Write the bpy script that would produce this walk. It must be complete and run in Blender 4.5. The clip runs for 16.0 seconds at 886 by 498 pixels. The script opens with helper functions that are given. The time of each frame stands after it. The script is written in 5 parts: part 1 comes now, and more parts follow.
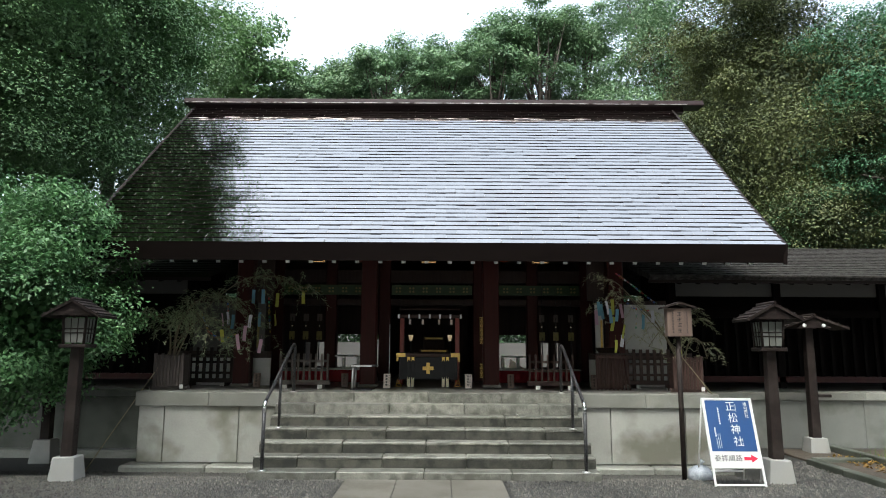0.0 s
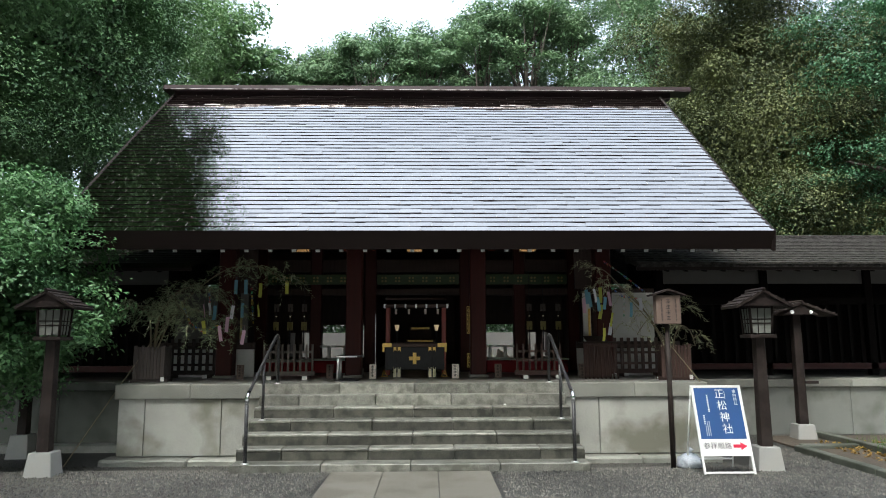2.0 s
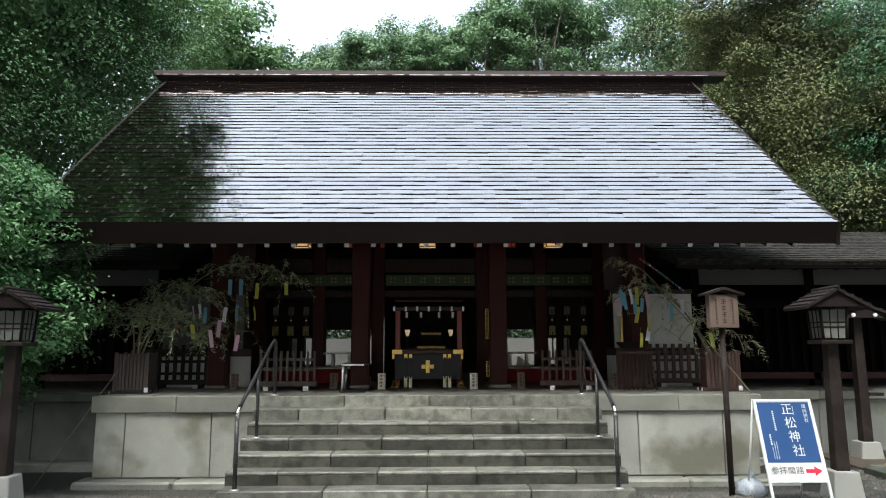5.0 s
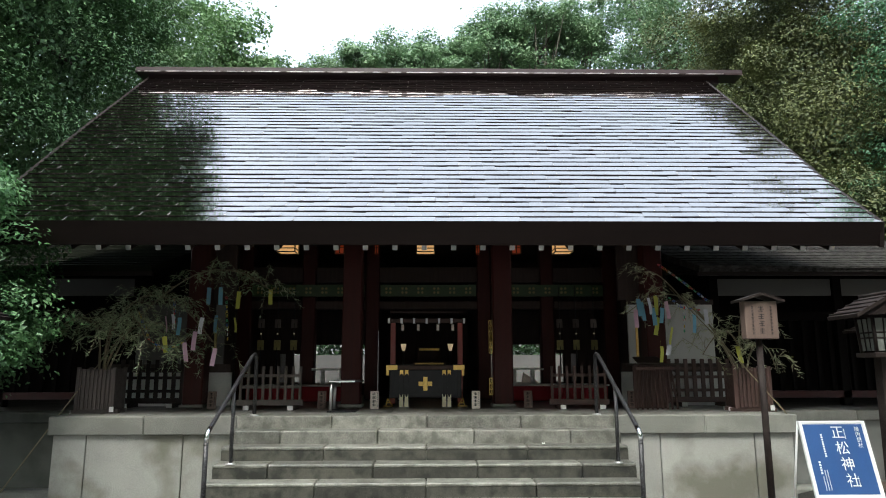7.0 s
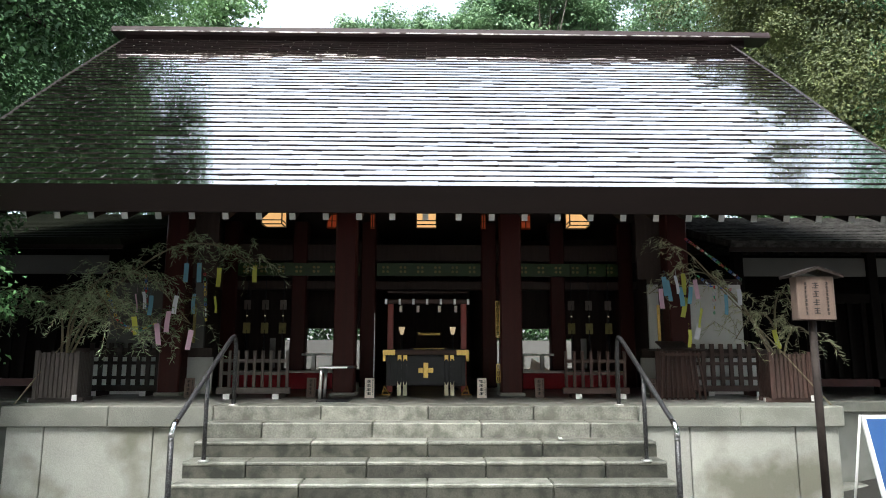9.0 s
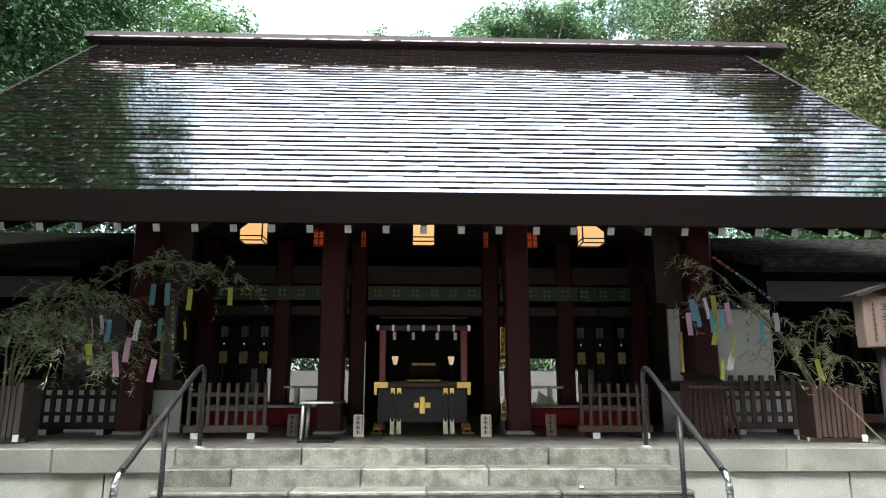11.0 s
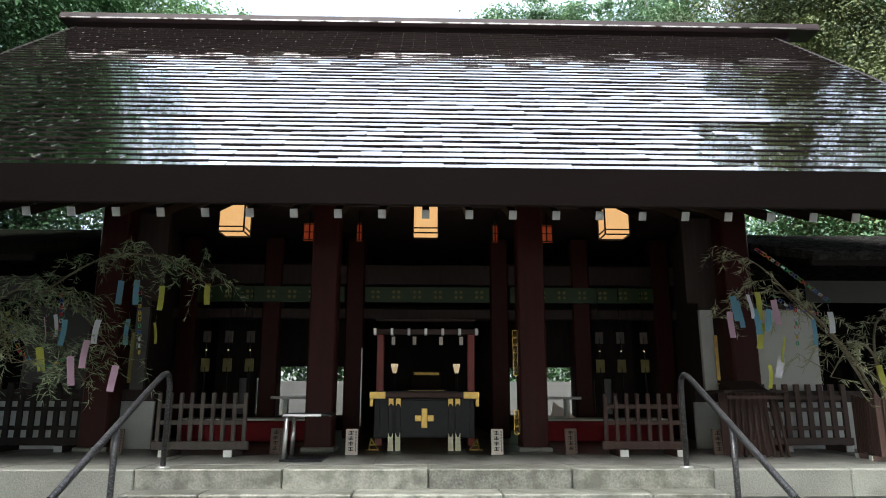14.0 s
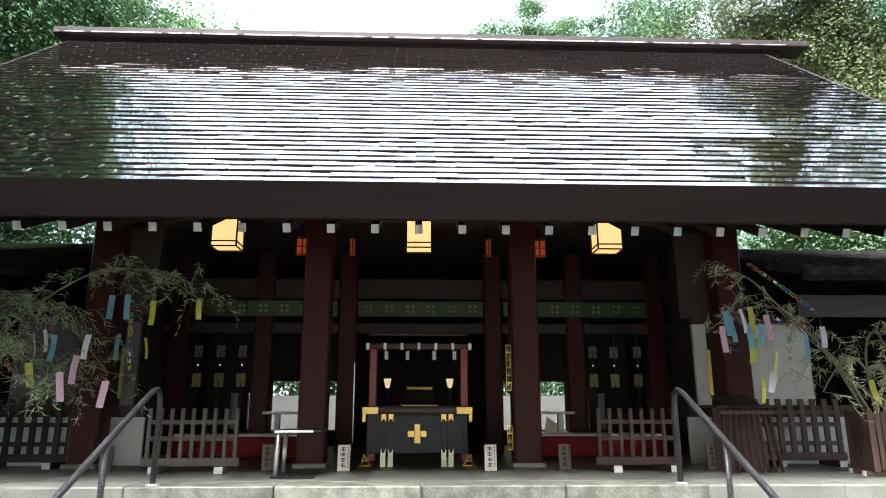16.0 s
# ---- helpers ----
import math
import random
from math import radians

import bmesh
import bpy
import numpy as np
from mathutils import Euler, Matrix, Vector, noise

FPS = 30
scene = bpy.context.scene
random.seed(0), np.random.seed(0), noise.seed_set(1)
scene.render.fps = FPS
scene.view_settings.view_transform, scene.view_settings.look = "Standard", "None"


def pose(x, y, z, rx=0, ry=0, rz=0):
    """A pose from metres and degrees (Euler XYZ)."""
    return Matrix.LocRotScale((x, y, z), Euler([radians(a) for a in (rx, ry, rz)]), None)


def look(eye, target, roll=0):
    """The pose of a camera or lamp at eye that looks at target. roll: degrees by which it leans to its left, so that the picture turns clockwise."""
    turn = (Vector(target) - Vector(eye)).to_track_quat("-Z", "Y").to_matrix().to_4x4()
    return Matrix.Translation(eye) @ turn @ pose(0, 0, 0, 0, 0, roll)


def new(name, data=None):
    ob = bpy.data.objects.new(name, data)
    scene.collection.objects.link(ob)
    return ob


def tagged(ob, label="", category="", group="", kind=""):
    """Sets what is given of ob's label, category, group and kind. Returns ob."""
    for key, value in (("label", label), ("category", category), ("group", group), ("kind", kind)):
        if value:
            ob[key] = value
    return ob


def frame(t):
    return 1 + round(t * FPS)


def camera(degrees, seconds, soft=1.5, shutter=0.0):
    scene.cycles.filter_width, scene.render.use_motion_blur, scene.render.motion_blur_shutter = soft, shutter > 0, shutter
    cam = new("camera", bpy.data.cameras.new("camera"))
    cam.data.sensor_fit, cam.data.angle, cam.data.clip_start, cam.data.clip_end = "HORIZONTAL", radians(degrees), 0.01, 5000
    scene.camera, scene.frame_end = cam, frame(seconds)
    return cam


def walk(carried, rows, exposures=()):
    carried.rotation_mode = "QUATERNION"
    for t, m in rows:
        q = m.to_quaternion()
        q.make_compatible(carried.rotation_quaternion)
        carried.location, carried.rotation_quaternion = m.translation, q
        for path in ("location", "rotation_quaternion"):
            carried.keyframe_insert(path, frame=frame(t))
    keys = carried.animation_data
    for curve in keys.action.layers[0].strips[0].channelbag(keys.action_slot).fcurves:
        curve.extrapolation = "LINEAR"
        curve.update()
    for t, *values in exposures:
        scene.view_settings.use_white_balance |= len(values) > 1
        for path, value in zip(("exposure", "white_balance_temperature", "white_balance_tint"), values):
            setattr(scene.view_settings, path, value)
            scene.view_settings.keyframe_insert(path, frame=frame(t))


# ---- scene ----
cam = camera(67.7, 16.0, soft=1.0)
PATH = [
    (0, (0.236, 0.198, 1.736), (0.237, 2.176, 2.036), 0.3),
    (0.5, (0.249, 0.216, 1.717), (0.254, 2.195, 2.008), 0.5),
    (1, (0.257, 0.24, 1.734), (0.266, 2.222, 2.006), 0.5),
    (1.5, (0.271, 0.274, 1.732), (0.292, 2.255, 2.005), 0.3),
    (2, (0.245, 0.378, 1.728), (0.287, 2.359, 1.999), -0.2),
    (2.5, (0.188, 0.51, 1.726), (0.224, 2.49, 2.003), -0.3),
    (3, (0.188, 0.7, 1.713), (0.219, 2.68, 1.996), -0.3),
    (3.5, (0.2, 0.905, 1.711), (0.237, 2.884, 1.996), -0.4),
    (4, (0.163, 1.103, 1.703), (0.19, 3.082, 1.993), -0.1),
    (4.5, (0.107, 1.332, 1.722), (0.123, 3.312, 2.006), -0.1),
    (4.7, (0.089, 1.441, 1.726), (0.112, 3.421, 2.011), -0.2),
    (7, (0.077, 2.554, 1.665), (0.109, 4.523, 2.01), -0.1),
    (7.5, (0.037, 2.814, 1.658), (0.061, 4.788, 1.979), 0.1),
    (8, (0.031, 3.063, 1.636), (0.057, 5.039, 1.941), -0.1),
    (10.3, (0.046, 4.19, 1.661), (0.096, 6.163, 1.982), 0.4),
    (10.5, (0.011, 4.29, 1.674), (0.062, 6.26, 2.014), 0.3),
    (11, (-0.038, 4.503, 1.659), (0.023, 6.463, 2.054), 0.1),
    (11.5, (0.007, 4.746, 1.661), (0.09, 6.694, 2.106), -0.1),
    (12, (-0.025, 4.971, 1.633), (0.07, 6.912, 2.104), -0.3),
    (12.5, (-0.03, 5.177, 1.648), (0.048, 7.12, 2.117), -0.1),
    (13, (0.001, 5.32, 1.635), (0.085, 7.264, 2.097), -0.3),
    (13.5, (-0.002, 5.415, 1.633), (0.064, 7.364, 2.077), -0.1),
    (14, (-0.024, 5.452, 1.635), (0.027, 7.404, 2.064), 0.1),
    (14.5, (-0.016, 5.467, 1.637), (0.036, 7.42, 2.067), -0.1),
    (15, (-0.027, 5.466, 1.634), (0.033, 7.415, 2.078), -0.0),
    (15.5, (-0.032, 5.461, 1.651), (0.032, 7.408, 2.106), -0.0),
    (16, (-0.019, 5.453, 1.65), (0.051, 7.396, 2.118), -0.0),
]
EXPOSURE = [(0.0, 2.15, 6300, 4), (7.0, 2.2, 6300, 4), (8.2, 2.45, 6300, 4), (10.3, 3.1, 6150, 4), (11.5, 2.8, 6150, 4), (12.5, 2.6, 6150, 4), (14.5, 2.8, 6150, 4), (15.0, 3.05, 6150, 4), (16.0, 3.4, 6150, 4)]
walk(cam, [(t, look(eye, target, roll)) for t, eye, target, roll in PATH], EXPOSURE)

# ---- world and sun ----
world = bpy.data.worlds.new("overcast_sky")
world.use_nodes = True
scene.world = world
wn, wl = world.node_tree.nodes, world.node_tree.links
wn.clear()
sky = wn.new("ShaderNodeTexSky")
sky.sky_type, sky.sun_disc = "NISHITA", False
sky.sun_elevation, sky.sun_rotation = radians(58), radians(200)
sky.air_density, sky.dust_density, sky.ozone_density = 1.0, 4.0, 1.0
cloud = wn.new("ShaderNodeHueSaturation")
cloud.inputs["Saturation"].default_value = 0.45
bg = wn.new("ShaderNodeBackground")
bg.inputs["Strength"].default_value = 0.15
wo = wn.new("ShaderNodeOutputWorld")
wl.new(sky.outputs[0], cloud.inputs["Color"])
wl.new(cloud.outputs[0], bg.inputs["Color"])
wl.new(bg.outputs[0], wo.inputs["Surface"])
sun_data = bpy.data.lights.new("sun", "SUN")
sun_data.energy, sun_data.angle, sun_data.color = 0.25, radians(30), (1.0, 0.97, 0.92)
sun = new("sun", sun_data)
sun.matrix_world = look((-8, -18, 40), (0, 10, 0))


# ---- materials ----
def mat(name, base, rough=0.6, metal=0.0, vary=0.25, scale=6.0, fine=60.0, bump=0.15, stain=None, stain_scale=1.2,
        stain_amount=0.5, stretch=(1, 1, 1), coat=0.0, rand=0.0, spec=0.5, emit=None, power=0.0, rough_vary=0.1):
    m = bpy.data.materials.new(name)
    m.use_nodes = True
    n, l = m.node_tree.nodes, m.node_tree.links
    b = n["Principled BSDF"]
    co = n.new("ShaderNodeTexCoord")
    mp = n.new("ShaderNodeMapping")
    mp.inputs["Scale"].default_value = stretch
    geo = n.new("ShaderNodeNewGeometry")
    l.new(geo.outputs["Position"], mp.inputs["Vector"])
    n1 = n.new("ShaderNodeTexNoise")
    n1.inputs["Scale"].default_value, n1.inputs["Detail"].default_value = scale, 5
    n2 = n.new("ShaderNodeTexNoise")
    n2.inputs["Scale"].default_value, n2.inputs["Detail"].default_value = fine, 3
    for k in (n1, n2):
        l.new(mp.outputs[0], k.inputs["Vector"])
    add = n.new("ShaderNodeMath")
    add.operation = "ADD"
    l.new(n1.outputs[0], add.inputs[0])
    l.new(n2.outputs[0], add.inputs[1])
    last = add.outputs[0]
    if rand:
        oi = n.new("ShaderNodeObjectInfo")
        ma = n.new("ShaderNodeMath")
        ma.operation, ma.inputs[1].default_value = "MULTIPLY_ADD", rand
        l.new(oi.outputs["Random"], ma.inputs[0])
        l.new(last, ma.inputs[2])
        last = ma.outputs[0]
    rg = n.new("ShaderNodeMapRange")
    rg.inputs["From Min"].default_value, rg.inputs["From Max"].default_value = 0.6, 1.4 + rand
    rg.inputs["To Min"].default_value, rg.inputs["To Max"].default_value = 1 - vary, 1 + vary
    l.new(last, rg.inputs["Value"])
    mul = n.new("ShaderNodeVectorMath")
    mul.operation = "SCALE"
    mul.inputs[0].default_value = base
    l.new(rg.outputs[0], mul.inputs["Scale"])
    col = mul.outputs[0]
    if stain:
        n3 = n.new("ShaderNodeTexNoise")
        n3.inputs["Scale"].default_value, n3.inputs["Detail"].default_value = stain_scale, 6
        l.new(geo.outputs["Position"], n3.inputs["Vector"])
        r3 = n.new("ShaderNodeMapRange")
        r3.inputs["From Min"].default_value, r3.inputs["From Max"].default_value = 0.46, 0.62
        r3.inputs["To Max"].default_value = stain_amount
        l.new(n3.outputs[0], r3.inputs["Value"])
        mx = n.new("ShaderNodeMix")
        mx.data_type = "RGBA"
        l.new(r3.outputs[0], mx.inputs[0])
        l.new(col, mx.inputs[6])
        mx.inputs[7].default_value = (*stain, 1)
        col = mx.outputs[2]
    l.new(col, b.inputs["Base Color"])
    rr = n.new("ShaderNodeMapRange")
    rr.inputs["To Min"].default_value, rr.inputs["To Max"].default_value = max(0.02, rough - rough_vary), min(1, rough + rough_vary)
    l.new(n1.outputs[0], rr.inputs["Value"])
    l.new(rr.outputs[0], b.inputs["Roughness"])
    b.inputs["Metallic"].default_value = metal
    b.inputs["Coat Weight"].default_value = coat
    b.inputs["Coat Roughness"].default_value = 0.08
    b.inputs["Specular IOR Level"].default_value = spec
    if bump:
        bp = n.new("ShaderNodeBump")
        bp.inputs["Strength"].default_value, bp.inputs["Distance"].default_value = bump, 0.01
        l.new(add.outputs[0], bp.inputs["Height"])
        l.new(bp.outputs[0], b.inputs["Normal"])
    if emit:
        b.inputs["Emission Color"].default_value, b.inputs["Emission Strength"].default_value = (*emit, 1), power
    return m


def leaf_mat(name, base, second, gloss=0.45, through_light=0.25):
    m = bpy.data.materials.new(name)
    m.use_nodes = True
    n, l = m.node_tree.nodes, m.node_tree.links
    b = n["Principled BSDF"]
    geo = n.new("ShaderNodeNewGeometry")
    nz = n.new("ShaderNodeTexNoise")
    nz.inputs["Scale"].default_value = 0.7
    l.new(geo.outputs["Position"], nz.inputs["Vector"])
    ad = n.new("ShaderNodeMath")
    ad.operation, ad.inputs[1].default_value = "MULTIPLY_ADD", 0.55
    l.new(geo.outputs["Random Per Island"], ad.inputs[0])
    l.new(nz.outputs[0], ad.inputs[2])
    rg = n.new("ShaderNodeMapRange")
    rg.inputs["From Min"].default_value, rg.inputs["From Max"].default_value = 0.4, 1.1
    l.new(ad.outputs[0], rg.inputs["Value"])
    mx = n.new("ShaderNodeMix")
    mx.data_type = "RGBA"
    l.new(rg.outputs[0], mx.inputs[0])
    mx.inputs[6].default_value, mx.inputs[7].default_value = (*base, 1), (*second, 1)
    l.new(mx.outputs[2], b.inputs["Base Color"])
    b.inputs["Roughness"].default_value = gloss
    tr = n.new("ShaderNodeBsdfTranslucent")
    l.new(mx.outputs[2], tr.inputs["Color"])
    ms = n.new("ShaderNodeMixShader")
    ms.inputs[0].default_value = through_light
    l.new(b.outputs[0], ms.inputs[1])
    l.new(tr.outputs[0], ms.inputs[2])
    l.new(ms.outputs[0], n["Material Output"].inputs["Surface"])
    return m


STONE = mat("wet_granite", (0.235, 0.236, 0.207), 0.42, vary=0.65, scale=2.0, fine=75, bump=0.35, stain=(0.13, 0.13, 0.11), stain_scale=4, stain_amount=0.5, rand=0.5)
STEP = mat("weathered_step_granite", (0.18, 0.178, 0.154), 0.4, vary=0.85, scale=7.0, fine=60, bump=0.45, stain=(0.07, 0.07, 0.054), stain_scale=6, stain_amount=0.75, rand=0.5)
# Algae stains, over a base colour darkened for the shade on the risers.
RISERTONE = mat("algae_and_shade_toned_granite", (0.058, 0.056, 0.044), 0.4, vary=0.8, scale=9.0, fine=60, bump=0.45, stain=(0.010, 0.011, 0.008), stain_scale=6, stain_amount=0.9, rand=0.6)
PANEL = mat("grey_wall_stone", (0.325, 0.325, 0.295), 0.55, vary=0.42, scale=1.5, fine=80, bump=0.25, stain=(0.13, 0.125, 0.09), stain_scale=1.3, stain_amount=0.85, rand=0.3)
FLOOR = mat("wet_platform_stone", (0.20, 0.195, 0.18), 0.35, vary=0.3, scale=2.5, fine=120, bump=0.15, stain=(0.09, 0.085, 0.07), stain_scale=2.5, stain_amount=0.7)
PAVE = mat("paving_stone", (0.175, 0.163, 0.138), 0.5, vary=0.4, scale=3.0, fine=150, bump=0.2, rand=0.4, stain=(0.09, 0.082, 0.066), stain_scale=1.5, stain_amount=0.6)
GRAVEL = mat("grey_gravel", (0.036, 0.035, 0.031), 0.55, vary=0.7, scale=35, fine=140, bump=0.8)
PEBBLE = leaf_mat("gravel_stone", (0.010, 0.010, 0.009), (0.15, 0.142, 0.122), 0.6, 0.0)
CONCRETE = mat("pale_concrete", (0.31, 0.31, 0.295), 0.7, vary=0.15, scale=4, fine=120, bump=0.15, stain=(0.3, 0.29, 0.26), stain_scale=4)
ROOF = mat("wet_copper_shingle", (0.56, 0.535, 0.51), 0.035, metal=1.0, vary=0.16, scale=1.6, fine=30, bump=0.012, rand=0.5, rough_vary=0.02)
# Lip colour darkened to draw the shadow gaps between shingle rows.
LIP = mat("shadow_gap_copper_lip", (0.035, 0.024, 0.024), 0.6, spec=0.2, vary=0.3, scale=4, fine=40, bump=0.05)
# Pale lock colour paints in the glint of the sky along the joints.
LOCK = mat("sky_glint_copper_lock", (0.20, 0.18, 0.165), 0.55, metal=0.5, vary=0.3, scale=5, fine=40, bump=0.05)
RIDGE = mat("ridge_copper", (0.026, 0.015, 0.016), 0.55, spec=0.2, vary=0.25, scale=3, fine=50, bump=0.1)
# West roof copy, darkened in colour for the shade of the big tree.
SHADEROOF = mat("shade_darkened_bark_roof", (0.011, 0.0125, 0.008), 0.9, vary=0.6, scale=5, fine=40, bump=0.5, spec=0.06)
OLDROOF = mat("weathered_bark_roof", (0.026, 0.024, 0.022), 0.8, spec=0.1, vary=0.95, scale=9, fine=45, bump=1.0, stretch=(0.7, 1, 1), stain=(0.10, 0.095, 0.09), stain_scale=9, stain_amount=0.4)
WOOD = mat("dark_stained_wood", (0.050, 0.036, 0.032), 0.6, spec=0.2, vary=0.4, scale=3, fine=50, bump=0.2, stretch=(6, 6, 0.7))
FASCIA = mat("dark_brown_fascia", (0.013, 0.0078, 0.007), 0.6, spec=0.2, vary=0.25, scale=2, fine=40, bump=0.12, stretch=(0.5, 6, 6))
# Corridor wood nearly black: the shade under the eave is in its colour.
SHADEBAR = mat("shade_darkened_corridor_wood", (0.0055, 0.0042, 0.0038), 0.8, spec=0.08, vary=0.4, scale=3, fine=50, bump=0.2, stretch=(6, 6, 0.7))
REDWOOD = mat("red_brown_column_wood", (0.042, 0.0065, 0.005), 0.55, vary=0.35, scale=2, fine=40, bump=0.15, stretch=(8, 8, 0.6), spec=0.25)
RED = mat("vermilion_post", (0.30, 0.045, 0.035), 0.4, vary=0.2, scale=4, fine=60, bump=0.1)
REDCLOTH = mat("red_cloth", (0.2, 0.008, 0.014), 0.85, vary=0.2, scale=5, fine=200, bump=0.2)
GREYWOOD = mat("weathered_grey_wood", (0.12, 0.098, 0.088), 0.65, vary=0.4, scale=4, fine=70, bump=0.3, stretch=(6, 6, 0.7), rand=0.3)
SLAT = mat("brown_slat_wood", (0.07, 0.036, 0.029), 0.6, vary=0.4, scale=4, fine=70, bump=0.3, stretch=(6, 6, 0.7), rand=0.4)
GREYSLAT = mat("weathered_grey_slat", (0.058, 0.047, 0.043), 0.65, vary=0.4, scale=4, fine=70, bump=0.3, stretch=(6, 6, 0.7), rand=0.3)
LANTERNWOOD = mat("lantern_wood", (0.017, 0.011, 0.0095), 0.65, spec=0.25, vary=0.45, scale=3, fine=60, bump=0.3, stretch=(6, 6, 0.7), stain=(0.07, 0.058, 0.05), stain_scale=3, stain_amount=0.25)
BOARDWOOD = mat("bare_sign_wood", (0.15, 0.105, 0.085), 0.6, vary=0.3, scale=3, fine=60, bump=0.2, stretch=(8, 8, 0.8))
PALEWOOD = mat("pale_plaque_wood", (0.82, 0.72, 0.64), 0.6, vary=0.15, scale=4, fine=70, bump=0.1, stretch=(8, 8, 0.8))
WHITE = mat("white_paint", (0.75, 0.75, 0.73), 0.5, vary=0.06, scale=5, fine=80, bump=0.03)
# Darkened copy of the white plaster; shade is put into its colour.
SHADEPLASTER = mat("shade_toned_plaster", (0.115, 0.112, 0.105), 0.8, vary=0.15, scale=2, fine=90, bump=0.1)
# Mossy stone whose dark tone also carries the shade of the shrubs.
MOSSSHADE = mat("mossy_shade_toned_stone", (0.085, 0.092, 0.075), 0.6, vary=0.4, scale=2, fine=120, bump=0.2, stain=(0.035, 0.042, 0.028), stain_scale=1.6, stain_amount=0.8)
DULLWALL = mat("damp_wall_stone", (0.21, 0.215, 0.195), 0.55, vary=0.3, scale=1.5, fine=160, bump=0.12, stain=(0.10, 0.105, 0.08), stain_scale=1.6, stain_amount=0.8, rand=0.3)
PLASTER = mat("white_plaster", (0.62, 0.62, 0.60), 0.8, vary=0.12, scale=2, fine=90, bump=0.1, stain=(0.45, 0.44, 0.41), stain_scale=1.0)
PAPER = mat("window_paper", (0.17, 0.18, 0.16), 0.8, vary=0.08, scale=5, fine=90, bump=0.05)
SHOE = mat("pale_gilt", (0.88, 0.82, 0.58), 0.4, vary=0.1, scale=15, fine=80, bump=0.1)
OLDGOLD = mat("dull_gilt_paint", (0.22, 0.19, 0.06), 0.6, vary=0.3, scale=15, fine=80, bump=0.1)
GOLD = mat("gilt_brass", (0.62, 0.42, 0.13), 0.35, metal=0.85, vary=0.25, scale=15, fine=80, bump=0.2)
BLACK = mat("black_lacquer", (0.012, 0.012, 0.015), 0.4, spec=0.25, vary=0.3, scale=6, fine=60, bump=0.05)
INK = mat("black_ink", (0.03, 0.025, 0.025), 0.7, vary=0.2, bump=0)
# The pale stain speckle is painted for bright water droplets on the rail.
STEEL = mat("rail_steel", (0.020, 0.019, 0.020), 0.4, metal=0.2, vary=0.5, scale=8, fine=120, bump=0.1, stain=(0.16, 0.16, 0.17), stain_scale=70, stain_amount=0.35)
BRIGHT = mat("bare_steel", (0.62, 0.62, 0.62), 0.25, metal=1.0, vary=0.1, scale=10, fine=90, bump=0.03)
ALU = mat("aluminium", (0.6, 0.6, 0.6), 0.35, metal=0.9, vary=0.1, scale=10, fine=90, bump=0.03)
BLUE = mat("blue_print", (0.024, 0.075, 0.215), 0.4, vary=0.08, scale=3, fine=60, bump=0.02)
REDPRINT = mat("red_print", (0.62, 0.02, 0.06), 0.45, vary=0.05, bump=0)
GREYPRINT = mat("grey_print", (0.12, 0.12, 0.13), 0.5, vary=0.05, bump=0)
GREEN = mat("green_frieze_paint", (0.026, 0.060, 0.014), 0.5, vary=0.3, scale=8, fine=60, bump=0.1)
GLOW = mat("lit_lantern_paper", (0.85, 0.7, 0.45), 0.8, vary=0.05, bump=0, emit=(1.0, 0.52, 0.19), power=0.125)
BULB = mat("lit_glass_shade", (0.9, 0.85, 0.7), 0.4, vary=0.05, bump=0, emit=(1.0, 0.72, 0.42), power=0.07)
BARK = mat("tree_bark", (0.075, 0.06, 0.048), 0.85, vary=0.5, scale=6, fine=40, bump=0.8, stretch=(4, 4, 0.8))
BAMBOO = mat("dry_bamboo_cane", (0.2, 0.165, 0.10), 0.5, vary=0.3, scale=6, fine=60, bump=0.1)
SOIL = mat("garden_soil", (0.07, 0.055, 0.04), 0.9, vary=0.5, scale=10, fine=80, bump=0.6)
BAG = mat("clear_plastic_bag", (0.35, 0.38, 0.42), 0.25, vary=0.4, scale=10, fine=60, bump=0.5)
LEAF_DARK = leaf_mat("camphor_leaf", (0.028, 0.072, 0.028), (0.075, 0.16, 0.058), 0.65, 0.12)
LEAF_EVER = leaf_mat("evergreen_leaf", (0.036, 0.092, 0.030), (0.14, 0.265, 0.098), 0.6, 0.06)
LEAF_MID = leaf_mat("broadleaf_green", (0.06, 0.13, 0.04), (0.14, 0.24, 0.09))
LEAF_FAR = leaf_mat("far_tree_leaf", (0.07, 0.14, 0.065), (0.16, 0.255, 0.12))
LEAF_OLIVE = leaf_mat("olive_green_needles", (0.026, 0.044, 0.017), (0.135, 0.155, 0.048), 0.7, 0.08)
LEAF_BLUE = leaf_mat("blue_green_leaf", (0.045, 0.125, 0.06), (0.12, 0.265, 0.13))
LEAF_SHRUB = leaf_mat("shrub_leaf", (0.05, 0.14, 0.048), (0.16, 0.32, 0.125), 0.5)
LEAF_BAMBOO = leaf_mat("bamboo_leaf", (0.17, 0.27, 0.13), (0.50, 0.56, 0.36), 0.55)
LEAF_STRAW = leaf_mat("drying_bamboo_leaf", (0.24, 0.28, 0.14), (0.60, 0.60, 0.40), 0.6)
LEAF_DRY = leaf_mat("fallen_leaf", (0.16, 0.085, 0.02), (0.38, 0.25, 0.05), 0.7)
GRASS = leaf_mat("grass_blade", (0.06, 0.13, 0.03), (0.14, 0.24, 0.06), 0.6)


